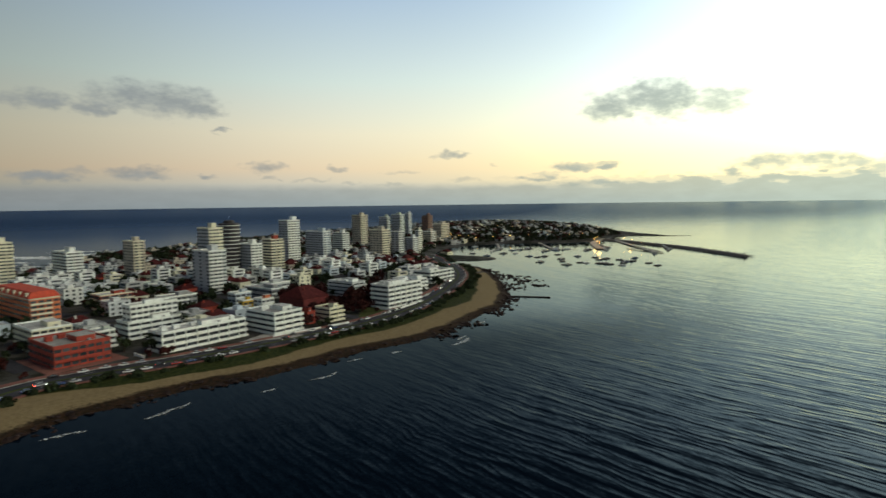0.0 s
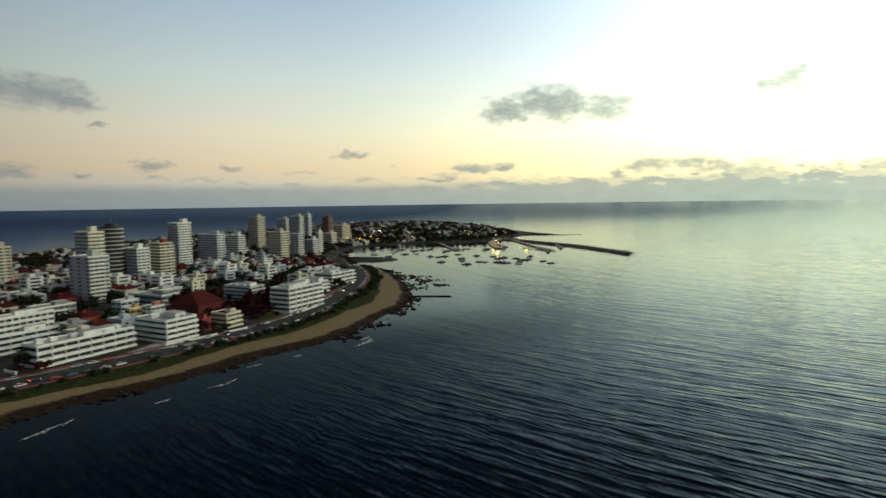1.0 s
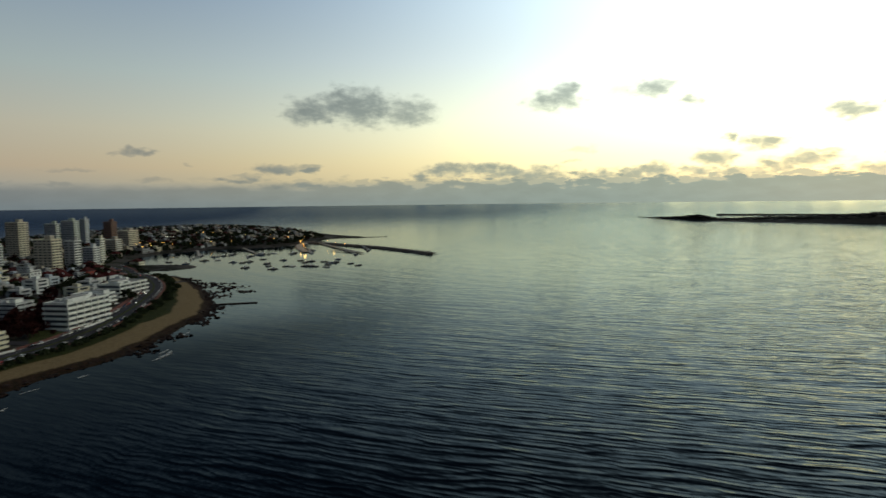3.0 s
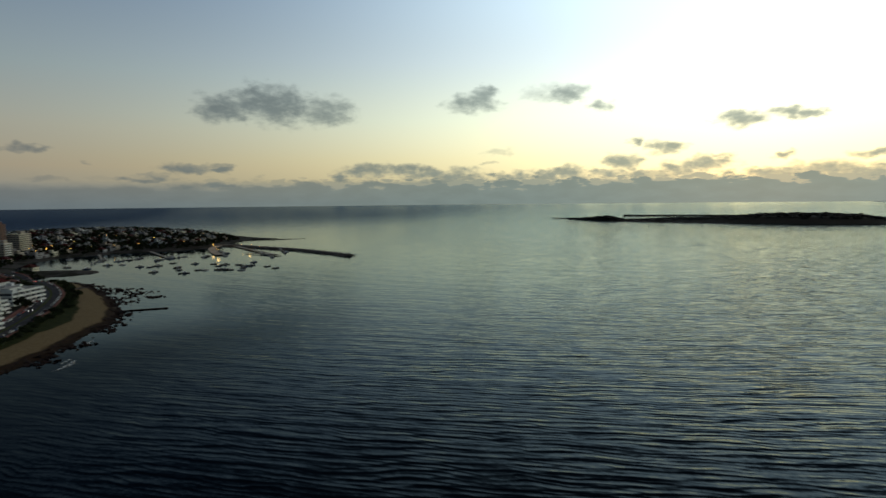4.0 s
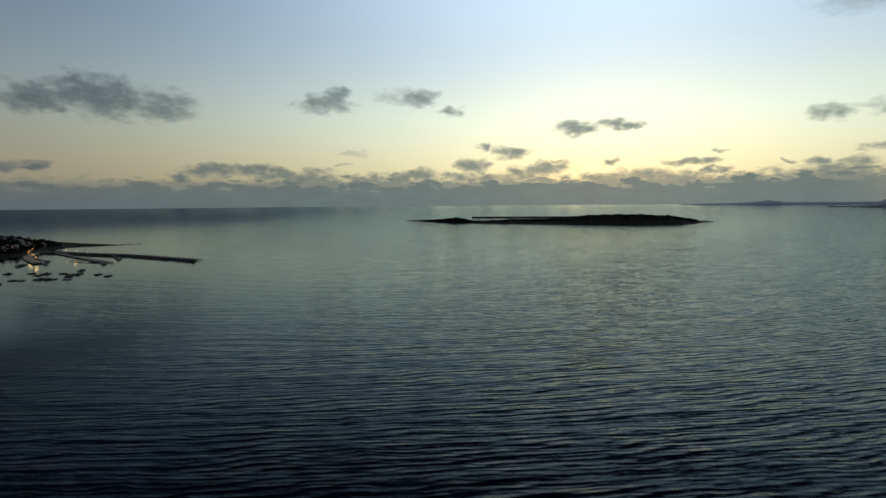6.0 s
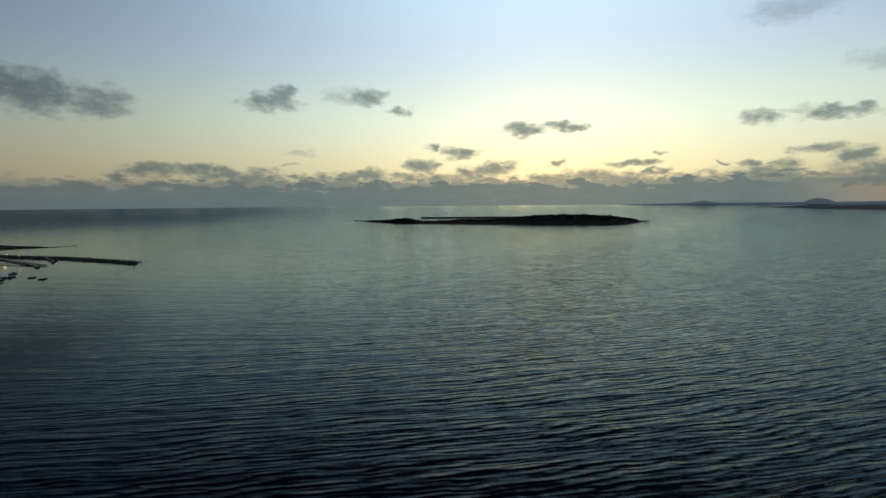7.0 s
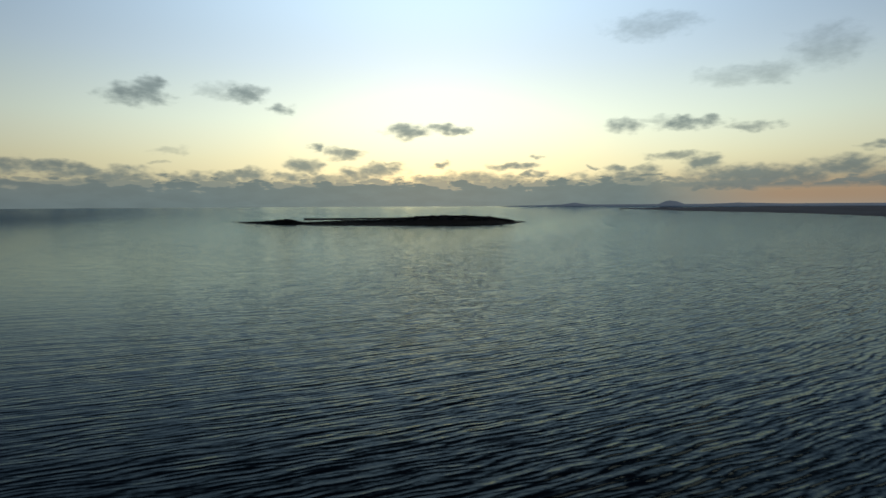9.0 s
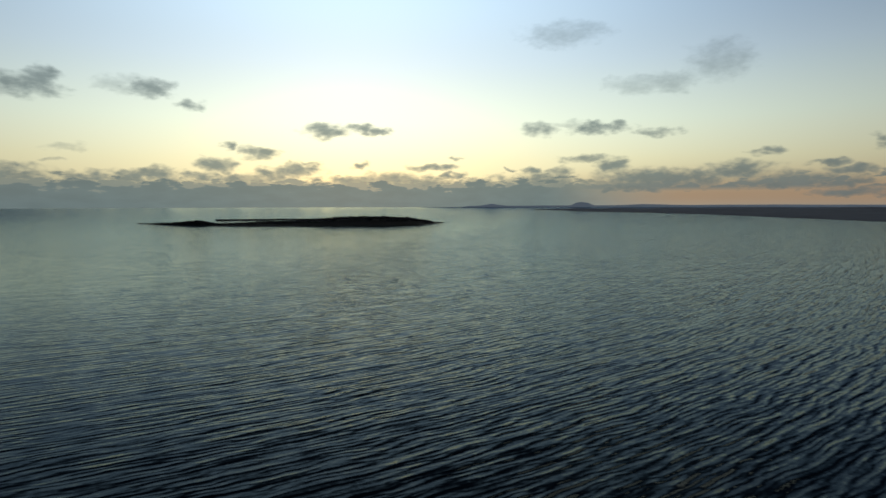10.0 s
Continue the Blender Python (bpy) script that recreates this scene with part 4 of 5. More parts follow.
def block(name, label, x, y, lu, lv, h, wall, style, slab=None, pent=None, roof=None, turn=GRID, z=None, group="", category="apartment building", seed=0, rooms=0):
    """A flat-roofed building with its seaward corner at x, y: lu along the avenue, lv inland."""
    rnd = random.Random(name + str(seed))
    slab, roof, pent = slab or SLAB, roof or FLATROOF, pent or wall
    z = height(x, y) if z is None else z
    root = thing(name, pose(x, y, z, 0, 0, turn), label, category, group)
    TAKEN.append((x, y, lu, lv, turn))
    part("wall", boxed(0, 0, -2.5, lu, lv, h, bevel=.08), wall, root)
    floors = max(1, round(h / 3.0))
    fh = h / floors
    bm = bmesh.new()
    for a in ((-.12, -.12, lu + .12, .25), (-.12, lv - .25, lu + .12, lv + .12), (-.12, .25, .25, lv - .25), (lu - .25, .25, lu + .12, lv - .25)):
        box(bm, a[0], a[1], h + .003, a[2], a[3], h + .9)
    part("parapet", bm, slab, root)
    part("roof", boxed(.26, .26, h - .1, lu - .26, lv - .26, h + .12), roof, root)
    # lift and tank house, plant boxes
    pw, pd = max(2.5, lu * rnd.uniform(.3, .45)), max(2.5, lv * rnd.uniform(.3, .45))
    px, py = (lu - pw) * rnd.uniform(.2, .8), (lv - pd) * rnd.uniform(.15, .6)
    ph = 2.6 if floors < 7 else 4.8
    pen = part("penthouse", boxed(px, py, h + .12, px + pw, py + pd, h + ph, bevel=.06), pent, root)
    part("cap", boxed(px - .2, py - .2, h + ph, px + pw + .2, py + pd + .2, h + ph + .25), roof, pen)
    for k in range(2 if min(lu, lv) > 9 else 1):
        ax, ay = rnd.uniform(1, lu - 2.2), rnd.uniform(1, lv - 2.2)
        part("roof_plant", boxed(ax, ay, h + .12, ax + 1.3, ay + 1.3, h + 1.3, bevel=.05), GREY, root)
    for k in range(rooms):
        ax = (lu - 3.5) * (k + rnd.uniform(.1, .9)) / rooms
        ay = rnd.uniform(.8, max(1.0, lv - 4.5))
        part("roof_room", boxed(ax, ay, h + .12, ax + rnd.uniform(2.4, 3.6), ay + rnd.uniform(2.5, 4), h + rnd.uniform(1.6, 2.8), bevel=.05), wall, root)
    if style == "bands":
        w = slab_mesh = None
        for k in range(floors):
            zz = k * fh
            if w is None:
                bm = bmesh.new()
                for a in ((.5, -.05, lu - .5, .06), (-.05, .5, .06, lv - .5), (.5, lv - .06, lu - .5, lv + .05), (lu - .06, .5, lu + .05, lv - .5)):
                    box(bm, a[0], a[1], 1.2, a[2], a[3], fh - .5)
                w = part("window_band", bm, GLASS, root)
                bm = bmesh.new()
                box(bm, -.9, -1.2, -.2, lu + .5, -.02, 0.0)
                box(bm, -.9, -1.2, 0.0, lu + .5, -1.05, 1.15)
                box(bm, -.9, -1.05, 0.0, -.75, lv + .3, 1.15)
                box(bm, -.9, -.02, -.2, -.02, lv + .3, 0.0)
                slab_mesh = part("balcony", bm, slab, root)
                w.matrix_local = slab_mesh.matrix_local = Matrix.Translation((0, 0, zz + .02))
            else:
                again(w, "window_band", root, Matrix.Translation((0, 0, zz)))
                again(slab_mesh, "balcony", root, Matrix.Translation((0, 0, zz)))
        pier_mesh = None
        for k in range(1, int(lu // 6) + 1):
            m = Matrix.Translation((min(lu - .4, k * 6.0), -1.1, 0))
            if pier_mesh is None:
                pier_mesh = part("partition", boxed(-.12, 0, -.5, .12, 1.1, h - .3), slab, root)
                pier_mesh.matrix_local = m
            else:
                again(pier_mesh, "partition", root, m)
    else:
        pane = sill = None
        deep = 0.0
        if group and "towers" in group and wall is not BROWN:
            # added panel paints that side's shade; tan towers keep their own tone
            deep = .14
            part("end_wall", boxed(-deep, .35, -.5, .01, lv - .35, h - .25), TAN if wall is TAN else SHADED_END, root)
        for side, run, turned in (("sea", lu, 0), ("land", lv, -90)):
            bays = max(1, int(run // (3.3 if math.hypot(x, y) < 560 else 4.4)))
            gap = run / bays
            for k in range(floors):
                for i in range(bays):
                    if style == "sparse" and side == "land" and (i % 3):
                        continue
                    c = gap * (i + .5)
                    m = pose(c, 0, k * fh + .95) if side == "sea" else pose(-deep, c, k * fh + .95, 0, 0, -90)
                    if pane is None:
                        pane = part("window", window_pane(min(3.3, gap * .8), min(1.5, fh * .45)), GLASS, root)
                        pane.matrix_local = m
                    else:
                        again(pane, "window", root, m)
            if side == "sea":
                for k in range(1, floors):
                    if sill is None:
                        bm = bmesh.new()
                        box(bm, .3, -1.1, -.15, lu * .72, -.02, .02)
                        box(bm, .3, -1.1, .02, lu * .72, -.98, .95)
                        sill = part("balcony", bm, slab, root)
                        sill.matrix_local = Matrix.Translation((0, 0, k * fh))
                    else:
                        again(sill, "balcony", root, Matrix.Translation((0, 0, k * fh)))
    return root


# towers inland
T = "towers of the town"
block("apartment_tower", "cream tower with horizontal floor bands", -384, 498, 11, 40, 41.5, CREAM, "bands", CREAM, group=T)
block("apartment_tower", "white ten-storey block with banded balconies", -353, 541, 14, 34, 29.2, WHITE, "bands", group=T)
block("apartment_tower", "slim tan tower with grey side", -315, 587, 12, 22, 36.2, TAN, "windows", CREAM, group=T)
block("apartment_tower", "pale blue-grey tower with balconied sea front", -188, 462, 16, 24, 35, PALE, "sparse", SLAB, group=T)
block("apartment_tower", "tall cream tower rising behind a pale one", -208, 514, 14, 19, 51.4, CREAM, "windows", CREAM, group=T)
block("apartment_tower", "white twin-faced block with small balconies", -201, 604, 14, 25, 30.8, WHITE, "windows", group=T)
block("apartment_tower", "brown and cream banded tower", -185, 622, 16, 15, 34.1, BROWN, "bands", CREAM, pent=BRICK, group=T)
block("apartment_tower", "tall white tower with stepped top", -185, 690, 18, 17, 52.6, WHITE, "windows", group=T, seed=2)
block("apartment_tower", "broad pale blue-white slab block", -154, 741, 13, 34, 36.2, BLUISH, "windows", group=T)
block("apartment_tower", "white block with dark window rows and blank end", -143, 820, 12, 20, 30.5, WHITE, "bands", group=T)
block("apartment_tower", "tall tan tower with cream front", -136, 955, 17, 20, 52.1, TAN, "windows", CREAM, group=T)
block("apartment_tower", "tan tower with yellowish cream front", -79, 747, 15, 22, 37.2, TAN, "windows", CREAM, group=T, seed=1)
block("apartment_tower", "high greenish grey apartment tower", -104, 1072, 9, 20, 46, GREENISH, "windows", group=T)
block("apartment_tower", "broad pale green high tower", -84, 1134, 13, 24, 48.5, GREENISH, "windows", group=T, seed=1)
block("apartment_tower", "slim glassy pale blue tower", -72, 1205, 11, 10, 49.2, BLUISH, "windows", group=T)
block("apartment_tower", "grey mid-rise apartment block", -60, 775, 12, 13, 33.4, GREY, "windows", group=T)
block("apartment_tower", "pale grey mid-rise block", -43, 812, 12, 14, 22.9, PALE, "windows", group=T)
block("apartment_tower", "narrow tower with cream front", -36, 836, 9, 6, 32.2, CREAM, "windows", group=T)
block("apartment_tower", "tall reddish brown brick tower", -27, 1029, 13, 14, 48.1, BROWN, "windows", BROWN, group=T)
block("apartment_tower", "tan ten-storey block near the harbour", -4, 1085, 26, 19, 30.8, TAN, "windows", CREAM, group=T)
block("apartment_tower", "low tan block near the harbour", -22, 992, 16, 18, 22, TAN, "windows", group=T, seed=3)


def round_tower(x, y, r, h):
    z = height(x, y)
    root = thing("round_tower", pose(x, y, z), "dark round tower ringed by pale balcony bands", "apartment building", T)
    TAKEN.append((x - r, y - r, 2 * r, 2 * r, 0))
    bm = bmesh.new()
    bmesh.ops.create_cone(bm, cap_ends=True, segments=28, radius1=r, radius2=r, depth=h + 2, matrix=Matrix.Translation((0, 0, h / 2 - 1)))
    part("wall", bm, DARKBROWN, root)
    ring = None
    for k in range(1, int(h / 3.9) + 1):
        m = Matrix.Translation((0, 0, k * 3.9))
        if ring is None:
            bm = bmesh.new()
            bmesh.ops.create_cone(bm, cap_ends=True, segments=28, radius1=r + .55, radius2=r + .55, depth=.6)
            ring = part("balcony", bm, SLAB, root)
            ring.matrix_local = m
        else:
            again(ring, "balcony", root, m)
    bm = bmesh.new()
    bmesh.ops.create_cone(bm, cap_ends=True, segments=20, radius1=r * .55, radius2=r * .5, depth=3, matrix=Matrix.Translation((0, 0, h + 1.5)))
    part("penthouse", bm, DARKBROWN, root)
    part("antenna", tube(bmesh.new(), (0, 0, h + 3), (0, 0, h + 8), .15, .08, 6), METAL, root)


round_tower(-226, 612, 10.5, 53)

# buildings along the avenue
F = "waterfront buildings"
block("waterfront_block", "red-brick three-storey corner building", -173, 252, 24, 30, 9.8, BRICK, "windows", BRICK, roof=PAVING, group=F, rooms=3)
block("waterfront_block", "cream rendered low block behind red brick one", -203, 281, 18, 26, 11.4, CREAM, "windows", group=F)
block("waterfront_block", "stepped white block, lower storeys", -170, 308, 30, 14, 9.0, WHITE, "bands", group=F)
block("waterfront_block", "stepped white block, upper storeys set back", -172, 314, 27, 9, 17.0, WHITE, "windows", group=F, seed=4)
block("waterfront_block", "long white terrace block with continuous balconies", -138, 279, 47, 13, 9.6, WHITE, "bands", group=F, rooms=6)
block("waterfront_block", "white balconied apartment block on a corner", -94, 317, 19, 26, 11.6, WHITE, "bands", group=F, rooms=4)
block("waterfront_block", "white flat block with dark window rows", -70, 440, 14, 27, 11.2, WHITE, "bands", PALE, group=F, seed=2, rooms=3)
block("waterfront_block", "white stepped five-storey block with deep balconies", -38, 392, 35, 16, 15.5, WHITE, "bands", group=F, seed=5, rooms=6)
block("waterfront_block", "low white terrace near the beach point", -12, 515, 34, 20, 9.9, WHITE, "bands", group=F, seed=6, rooms=4)
block("waterfront_block", "large orange and cream building with red roof", -242, 335, 16, 62, 18, ORANGE, "windows", CREAM, roof=TILEROOF, pent=BRICK, group=F)
block("waterfront_block", "cream house with balconies among red trees", -70, 350, 11, 13, 8, CREAM, "bands", CREAM, roof=TILEROOF, group=F)
block("waterfront_block", "grey concrete apartment block", -182, 375, 22, 13, 11.8, GREY, "windows", group=F)
block("waterfront_block", "blue-clad block with white frame", -146, 402, 13, 9, 9.9, BLUISH, "windows", group=F)
block("waterfront_block", "low grey hall with long roof", -132, 440, 12, 34, 7, GREY, "windows", group=F)
block("waterfront_block", "white three-storey block with balconies", -24, 470, 16, 24, 9, WHITE, "bands", group=F, seed=7)
block("waterfront_block", "greenish small block by the corner", -176, 289, 9, 10, 8.5, GREENISH, "bands", group=F)


block("waterfront_block", "red and cream banded three-storey block", -238, 398, 22, 16, 10, BRICK, "bands", CREAM, group=F)
block("waterfront_block", "low hall with pale teal roof", -248, 483, 14, 17, 6.5, PALE, "windows", roof=GREENISH, group=F)
block("waterfront_block", "long low pale hall", -141, 468, 20, 14, 7.5, PALE, "windows", group=F, seed=8)
block("waterfront_block", "small yellow painted building", -136, 388, 8, 5, 7, YELLOW, "windows", group=F)
block("waterfront_block", "brick house with maroon roof by the avenue", -82, 343, 6, 12, 7, BRICK, "windows", BRICK, roof=TILEROOF, group=F)


def garden_wall(x0, y0, x1, y1, hgt=1.1):
    """A low rendered wall with a coping and end posts along a front garden."""
    run = math.hypot(x1 - x0, y1 - y0)
    root = thing("garden_wall", pose(x0, y0, min(height(x0, y0), height(x1, y1)) + .1, 0, 0, math.degrees(math.atan2(y1 - y0, x1 - x0))),
                 "low white rendered garden wall beside the avenue", "wall", "front garden walls")
    part("panel", boxed(0, -.15, -.8, run, .15, hgt, bevel=.03), WHITE, root)
    part("coping", boxed(-.05, -.24, hgt, run + .05, .24, hgt + .12, bevel=.03), SLAB, root)
    for q in (0, run):
        part("post", boxed(q - .3, -.3, -.8, q + .3, .3, hgt + .35, bevel=.04), WHITE, root)


garden_wall(-34, 383, -20, 411)
garden_wall(-34, 383, -46, 392)
garden_wall(-93, 311, -72, 331)
garden_wall(-68, 335, -58, 345)
garden_wall(-150, 276, -143, 271)
block("waterfront_block", "small white building with orange rooftop room", -122, 384, 10, 9, 8.5, WHITE, "windows", pent=ORANGE, group=F, seed=9)


def mansard(x, y, lu, lv, z, rise):
    """Steep red roof with dormers over the orange building."""
    root = thing("mansard_roof", pose(x, y, z, 0, 0, GRID), "steep red tiled roof with cream dormers", "roof")
    bm = bmesh.new()
    a = [bm.verts.new(p) for p in ((-.6, -.6, 0), (lu + .6, -.6, 0), (lu + .6, lv + .6, 0), (-.6, lv + .6, 0))]
    b = [bm.verts.new(p) for p in ((2, 2, rise), (lu - 2, 2, rise), (lu - 2, lv - 2, rise), (2, lv - 2, rise))]
    for i in range(4):
        bm.faces.new((a[i], a[(i + 1) % 4], b[(i + 1) % 4], b[i]))
    bm.faces.new(b)
    bm.faces.new(list(reversed(a)))
    part("slope", bm, REDROOF, root)
    for k in range(6):
        c = lv * (k + .5) / 6
        dm = part("dormer", boxed(-.2, c - 1.2, .3, 2.2, c + 1.2, rise * .8), CREAM, root)
        part("window", boxed(-.27, c - .8, .7, -.2, c + .8, rise * .7), GLASS, dm)


mansard(-242, 335, 16, 62, height(-242, 335) + 18.95, 3.6)

# low town fabric
def gable_house(name, label, lu, lv, h, wall, m, group):
    root = thing(name, m, label, "house", group)
    part("wall", boxed(0, 0, -2.5, lu, lv, h), wall, root)
    bm = bmesh.new()
    e, up = .5, min(lu, lv) * .32
    a = [bm.verts.new(p) for p in ((-e, -e, h), (lu + e, -e, h), (lu + e, lv + e, h), (-e, lv + e, h))]
    b = [bm.verts.new((p.co.x, p.co.y, h + .18)) for p in a]
    r = [bm.verts.new(p) for p in ((lu * .28, lv / 2, h + up), (lu * .72, lv / 2, h + up))]
    bm.faces.new(list(reversed(a)))
    for i in range(4):
        bm.faces.new((a[i], a[(i + 1) % 4], b[(i + 1) % 4], b[i]))
    bm.faces.new((b[0], b[1], r[1], r[0]))
    bm.faces.new((b[2], b[3], r[0], r[1]))
    bm.faces.new((b[1], b[2], r[1]))
    bm.faces.new((b[3], b[0], r[0]))
    bmesh.ops.recalc_face_normals(bm, faces=bm.faces)
    roof = part("roof", bm, TILEROOF, root)
    part("chimney", boxed(lu * .3, lv * .3, h, lu * .3 + .8, lv * .3 + .8, h + up + .6), wall, roof)
    pane = part("window", window_pane(), GLASS, root)
    pane.matrix_local = pose(lu * .3, 0, .9)
    again(pane, "window", root, pose(lu * .7, 0, .9))
    again(pane, "window", root, pose(0, lv * .3, .9, 0, 0, -90))
    again(pane, "window", root, pose(0, lv * .7, .9, 0, 0, -90))
    return root


def flat_house(name, label, lu, lv, h, wall, m, group, roof=None):
    root = thing(name, m, label, "building", group)
    part("wall", boxed(0, 0, -2.5, lu, lv, h), wall, root)
    bm = bmesh.new()
    for a in ((-.1, -.1, lu + .1, .2), (-.1, lv - .2, lu + .1, lv + .1), (-.1, .2, .2, lv - .2), (lu - .2, .2, lu + .1, lv - .2)):
        box(bm, a[0], a[1], h + .003, a[2], a[3], h + .7)
    part("parapet", bm, wall, root)
    part("roof", boxed(.22, .22, h - .1, lu - .22, lv - .22, h + .1), roof or FLATROOF, root)
    part("penthouse", boxed(lu * .3, lv * .25, h + .1, lu * .62, lv * .6, h + 2.6, bevel=.05), wall, root)
    pane = None
    for k in range(max(1, round(h / 3))):
        for run, side in ((lu, 0), (lv, 1)):
            bays = max(1, int(run // 4.2))
            for i in range(bays):
                c = run / bays * (i + .5)
                m = pose(0, c, 3 * k + .9, 0, 0, -90) if side else pose(c, 0, 3 * k + .9)
                if pane is None:
                    pane = part("window", window_pane(2.0, 1.5), GLASS, root)
                    pane.matrix_local = m
                else:
                    again(pane, "window", root, m)
    return root


TAKEN.append((-100, 378, 24, 28, GRID))
gable_house("villa", "large maroon brick villa with tiled roof", 22, 26, 8.5, VILLA, pose(-94, 384, height(-94, 384), 0, 0, GRID), "")

MODELS = [("flat", "low pale grey flat-roofed town building", 12, 13, 6.2, PALE), ("flat", "white four-storey flat-roofed building", 13, 14, 12, WHITE),
          ("flat", "pale grey three-storey flat-roofed building", 14, 12, 9, PALE), ("flat", "grey concrete two-storey building", 14, 13, 6.4, GREY),
          ("flat", "cream three-storey flat-roofed building", 12, 14, 9, CREAM), ("gable", "house with dark red tiled roof", 11, 13, 5.6, CREAM),
          ("gable", "white house with red tiled roof", 12, 12, 5.2, WHITE), ("flat", "tan low building with flat roof", 12, 12, 5.8, TAN),
          ("gable", "brick house with red tiled roof", 13, 11, 6, BRICK), ("flat", "pale blue low flat-roofed building", 12, 13, 7, BLUISH)]
made = {}


def town_house(k, m, group):
    kind, label, lu, lv, h, wall = MODELS[k]
    if k in made:
        copy_thing(made[k], m)
    else:
        name = "house" if kind == "gable" else "town_building"
        made[k] = (gable_house if kind == "gable" else flat_house)(name, label, lu, lv, h, wall, m, group)


plain_made = {}


def plain_house(k, m):
    """The same houses farther off, with fewer parts."""
    if k in plain_made:
        copy_thing(plain_made[k], m)
        return
    kind, label, lu, lv, h, wall = MODELS[k]
    if kind == "gable":
        plain_made[k] = gable_house("house", label, lu, lv, h, wall, m, "low houses of the town")
        return
    plain_made[k] = root = thing("town_building", m, label, "building", "low houses of the town")
    part("wall", boxed(0, 0, -2.5, lu, lv, h), wall, root)
    part("roof", boxed(.2, .2, h, lu - .2, lv - .2, h + .3), FLATROOF, root)
    part("penthouse", boxed(lu * .3, lv * .25, h + .3, lu * .62, lv * .6, h + 2.6), wall, root)
    pane = None
    for f in range(max(1, round(h / 3))):
        for c, side in ((lu * .5, 0), (lv * .5, 1)):
            q = pose(0, c, 3 * f + .9, 0, 0, -90) if side else pose(c, 0, 3 * f + .9)
            if pane is None:
                pane = part("window", window_pane(lu * .62, 1.5), GLASS, root)
                pane.matrix_local = q
            else:
                again(pane, "window", root, q)


def free_spot(x, y, room):
    c = Vector((x, y))
    for bx, by, lu, lv, turn in TAKEN:
        d = c - Vector((bx, by))
        a = radians(turn)
        p, q = d.x * math.cos(a) + d.y * math.sin(a), -d.x * math.sin(a) + d.y * math.cos(a)
        if -room < p < lu + room and -room < q < lv + room:
            return False
    return True


STREETS = [(Vector(s), w) for s, w in (((-46, 356), V), ((-118, 282), V), ((2, 470), V), ((-185, 250), V), ((-150, 356), U), ((-235, 330), U), ((-310, 300), U))]


def off_street(p, room):
    for s, w in STREETS:
        d = p - s
        if 0 < d.dot(w) < 560 and abs(d.dot(Vector((-w.y, w.x)))) < room:
            return False
    return True


rnd = random.Random(21)
GREEN, FAR_HOUSES, YARDS = [], [], []
cells = []
for iu in range(-40, 112):
    for iv in range(-22, 48):
        p = Vector((-120, 300)) + U * (iu * 17.5 + rnd.uniform(-1.5, 1.5)) + V * (iv * 18.0 + rnd.uniform(-1.5, 1.5))
        cells.append((p.x, p.y, rnd.random(), rnd.random(), rnd.uniform(-4, 4)))
arr = np.array(cells)
hz_, sd_ = land_height(arr[:, 0], arr[:, 1])
road_d = to_line(arr[:, 0], arr[:, 1], [tuple(p) for p in ROADLINE])
road_d = np.where((to_line(arr[:, 0], arr[:, 1], BAY) < 50) & (arr[:, 1] < 690), 0, road_d)
for (x, y, r1, r2, tilt), z, sd, rd in zip(cells, hz_, sd_, road_d):
    az, d = math.degrees(math.atan2(x, y)), math.hypot(x, y)
    if az < -44 or y < 150 or sd < 12:
        continue
    c = Vector((x, y)) + U * 6 + V * 6
    if (x > 8 and 715 < y < 830) or x > 370:
        continue
    if sd < (28 if y < 720 else 15) or rd < 25 or not off_street(c, 11) or not free_spot(c.x, c.y, 7.6):
        if rd > 15 and sd > 20 and r1 < .8 and free_spot(x, y, 3) and off_street(Vector((x, y)), 6):
            GREEN.append((x, y, z))
        continue
    red_zone = -112 < x < -35 and 335 < y < 450
    if -185 < x < -30 and 345 < y < 520 and r1 < .62 and not red_zone:
        GREEN.append((x, y, z))
        continue
    if red_zone:
        GREEN.append((x, y, z))
        if r1 > .35:
            continue
    if r1 < (.34 if d < 800 else .74):
        GREEN.append((x, y, z))
        continue
    pick = (0, 1, 2, 3, 4, 5, 6, 8, 0, 5, 9, 1) if d < 800 else (0, 3, 2, 3, 5, 2, 7, 7, 6, 9, 3, 4)
    k = (8 if r2 > .4 else 5) if red_zone else pick[int(r2 * 12)]
    if d < 520:
        town_house(k, pose(x, y, z, 0, 0, GRID + tilt), "low houses of the town")
    elif d < 660:
        plain_house(k, pose(x, y, z, 0, 0, GRID + tilt))
    else:
        FAR_HOUSES.append((k, x, y, z, GRID + tilt))
    if d > 400 and r1 > .45:
        YARDS.append((x - 3.0, y + 1.0, z))


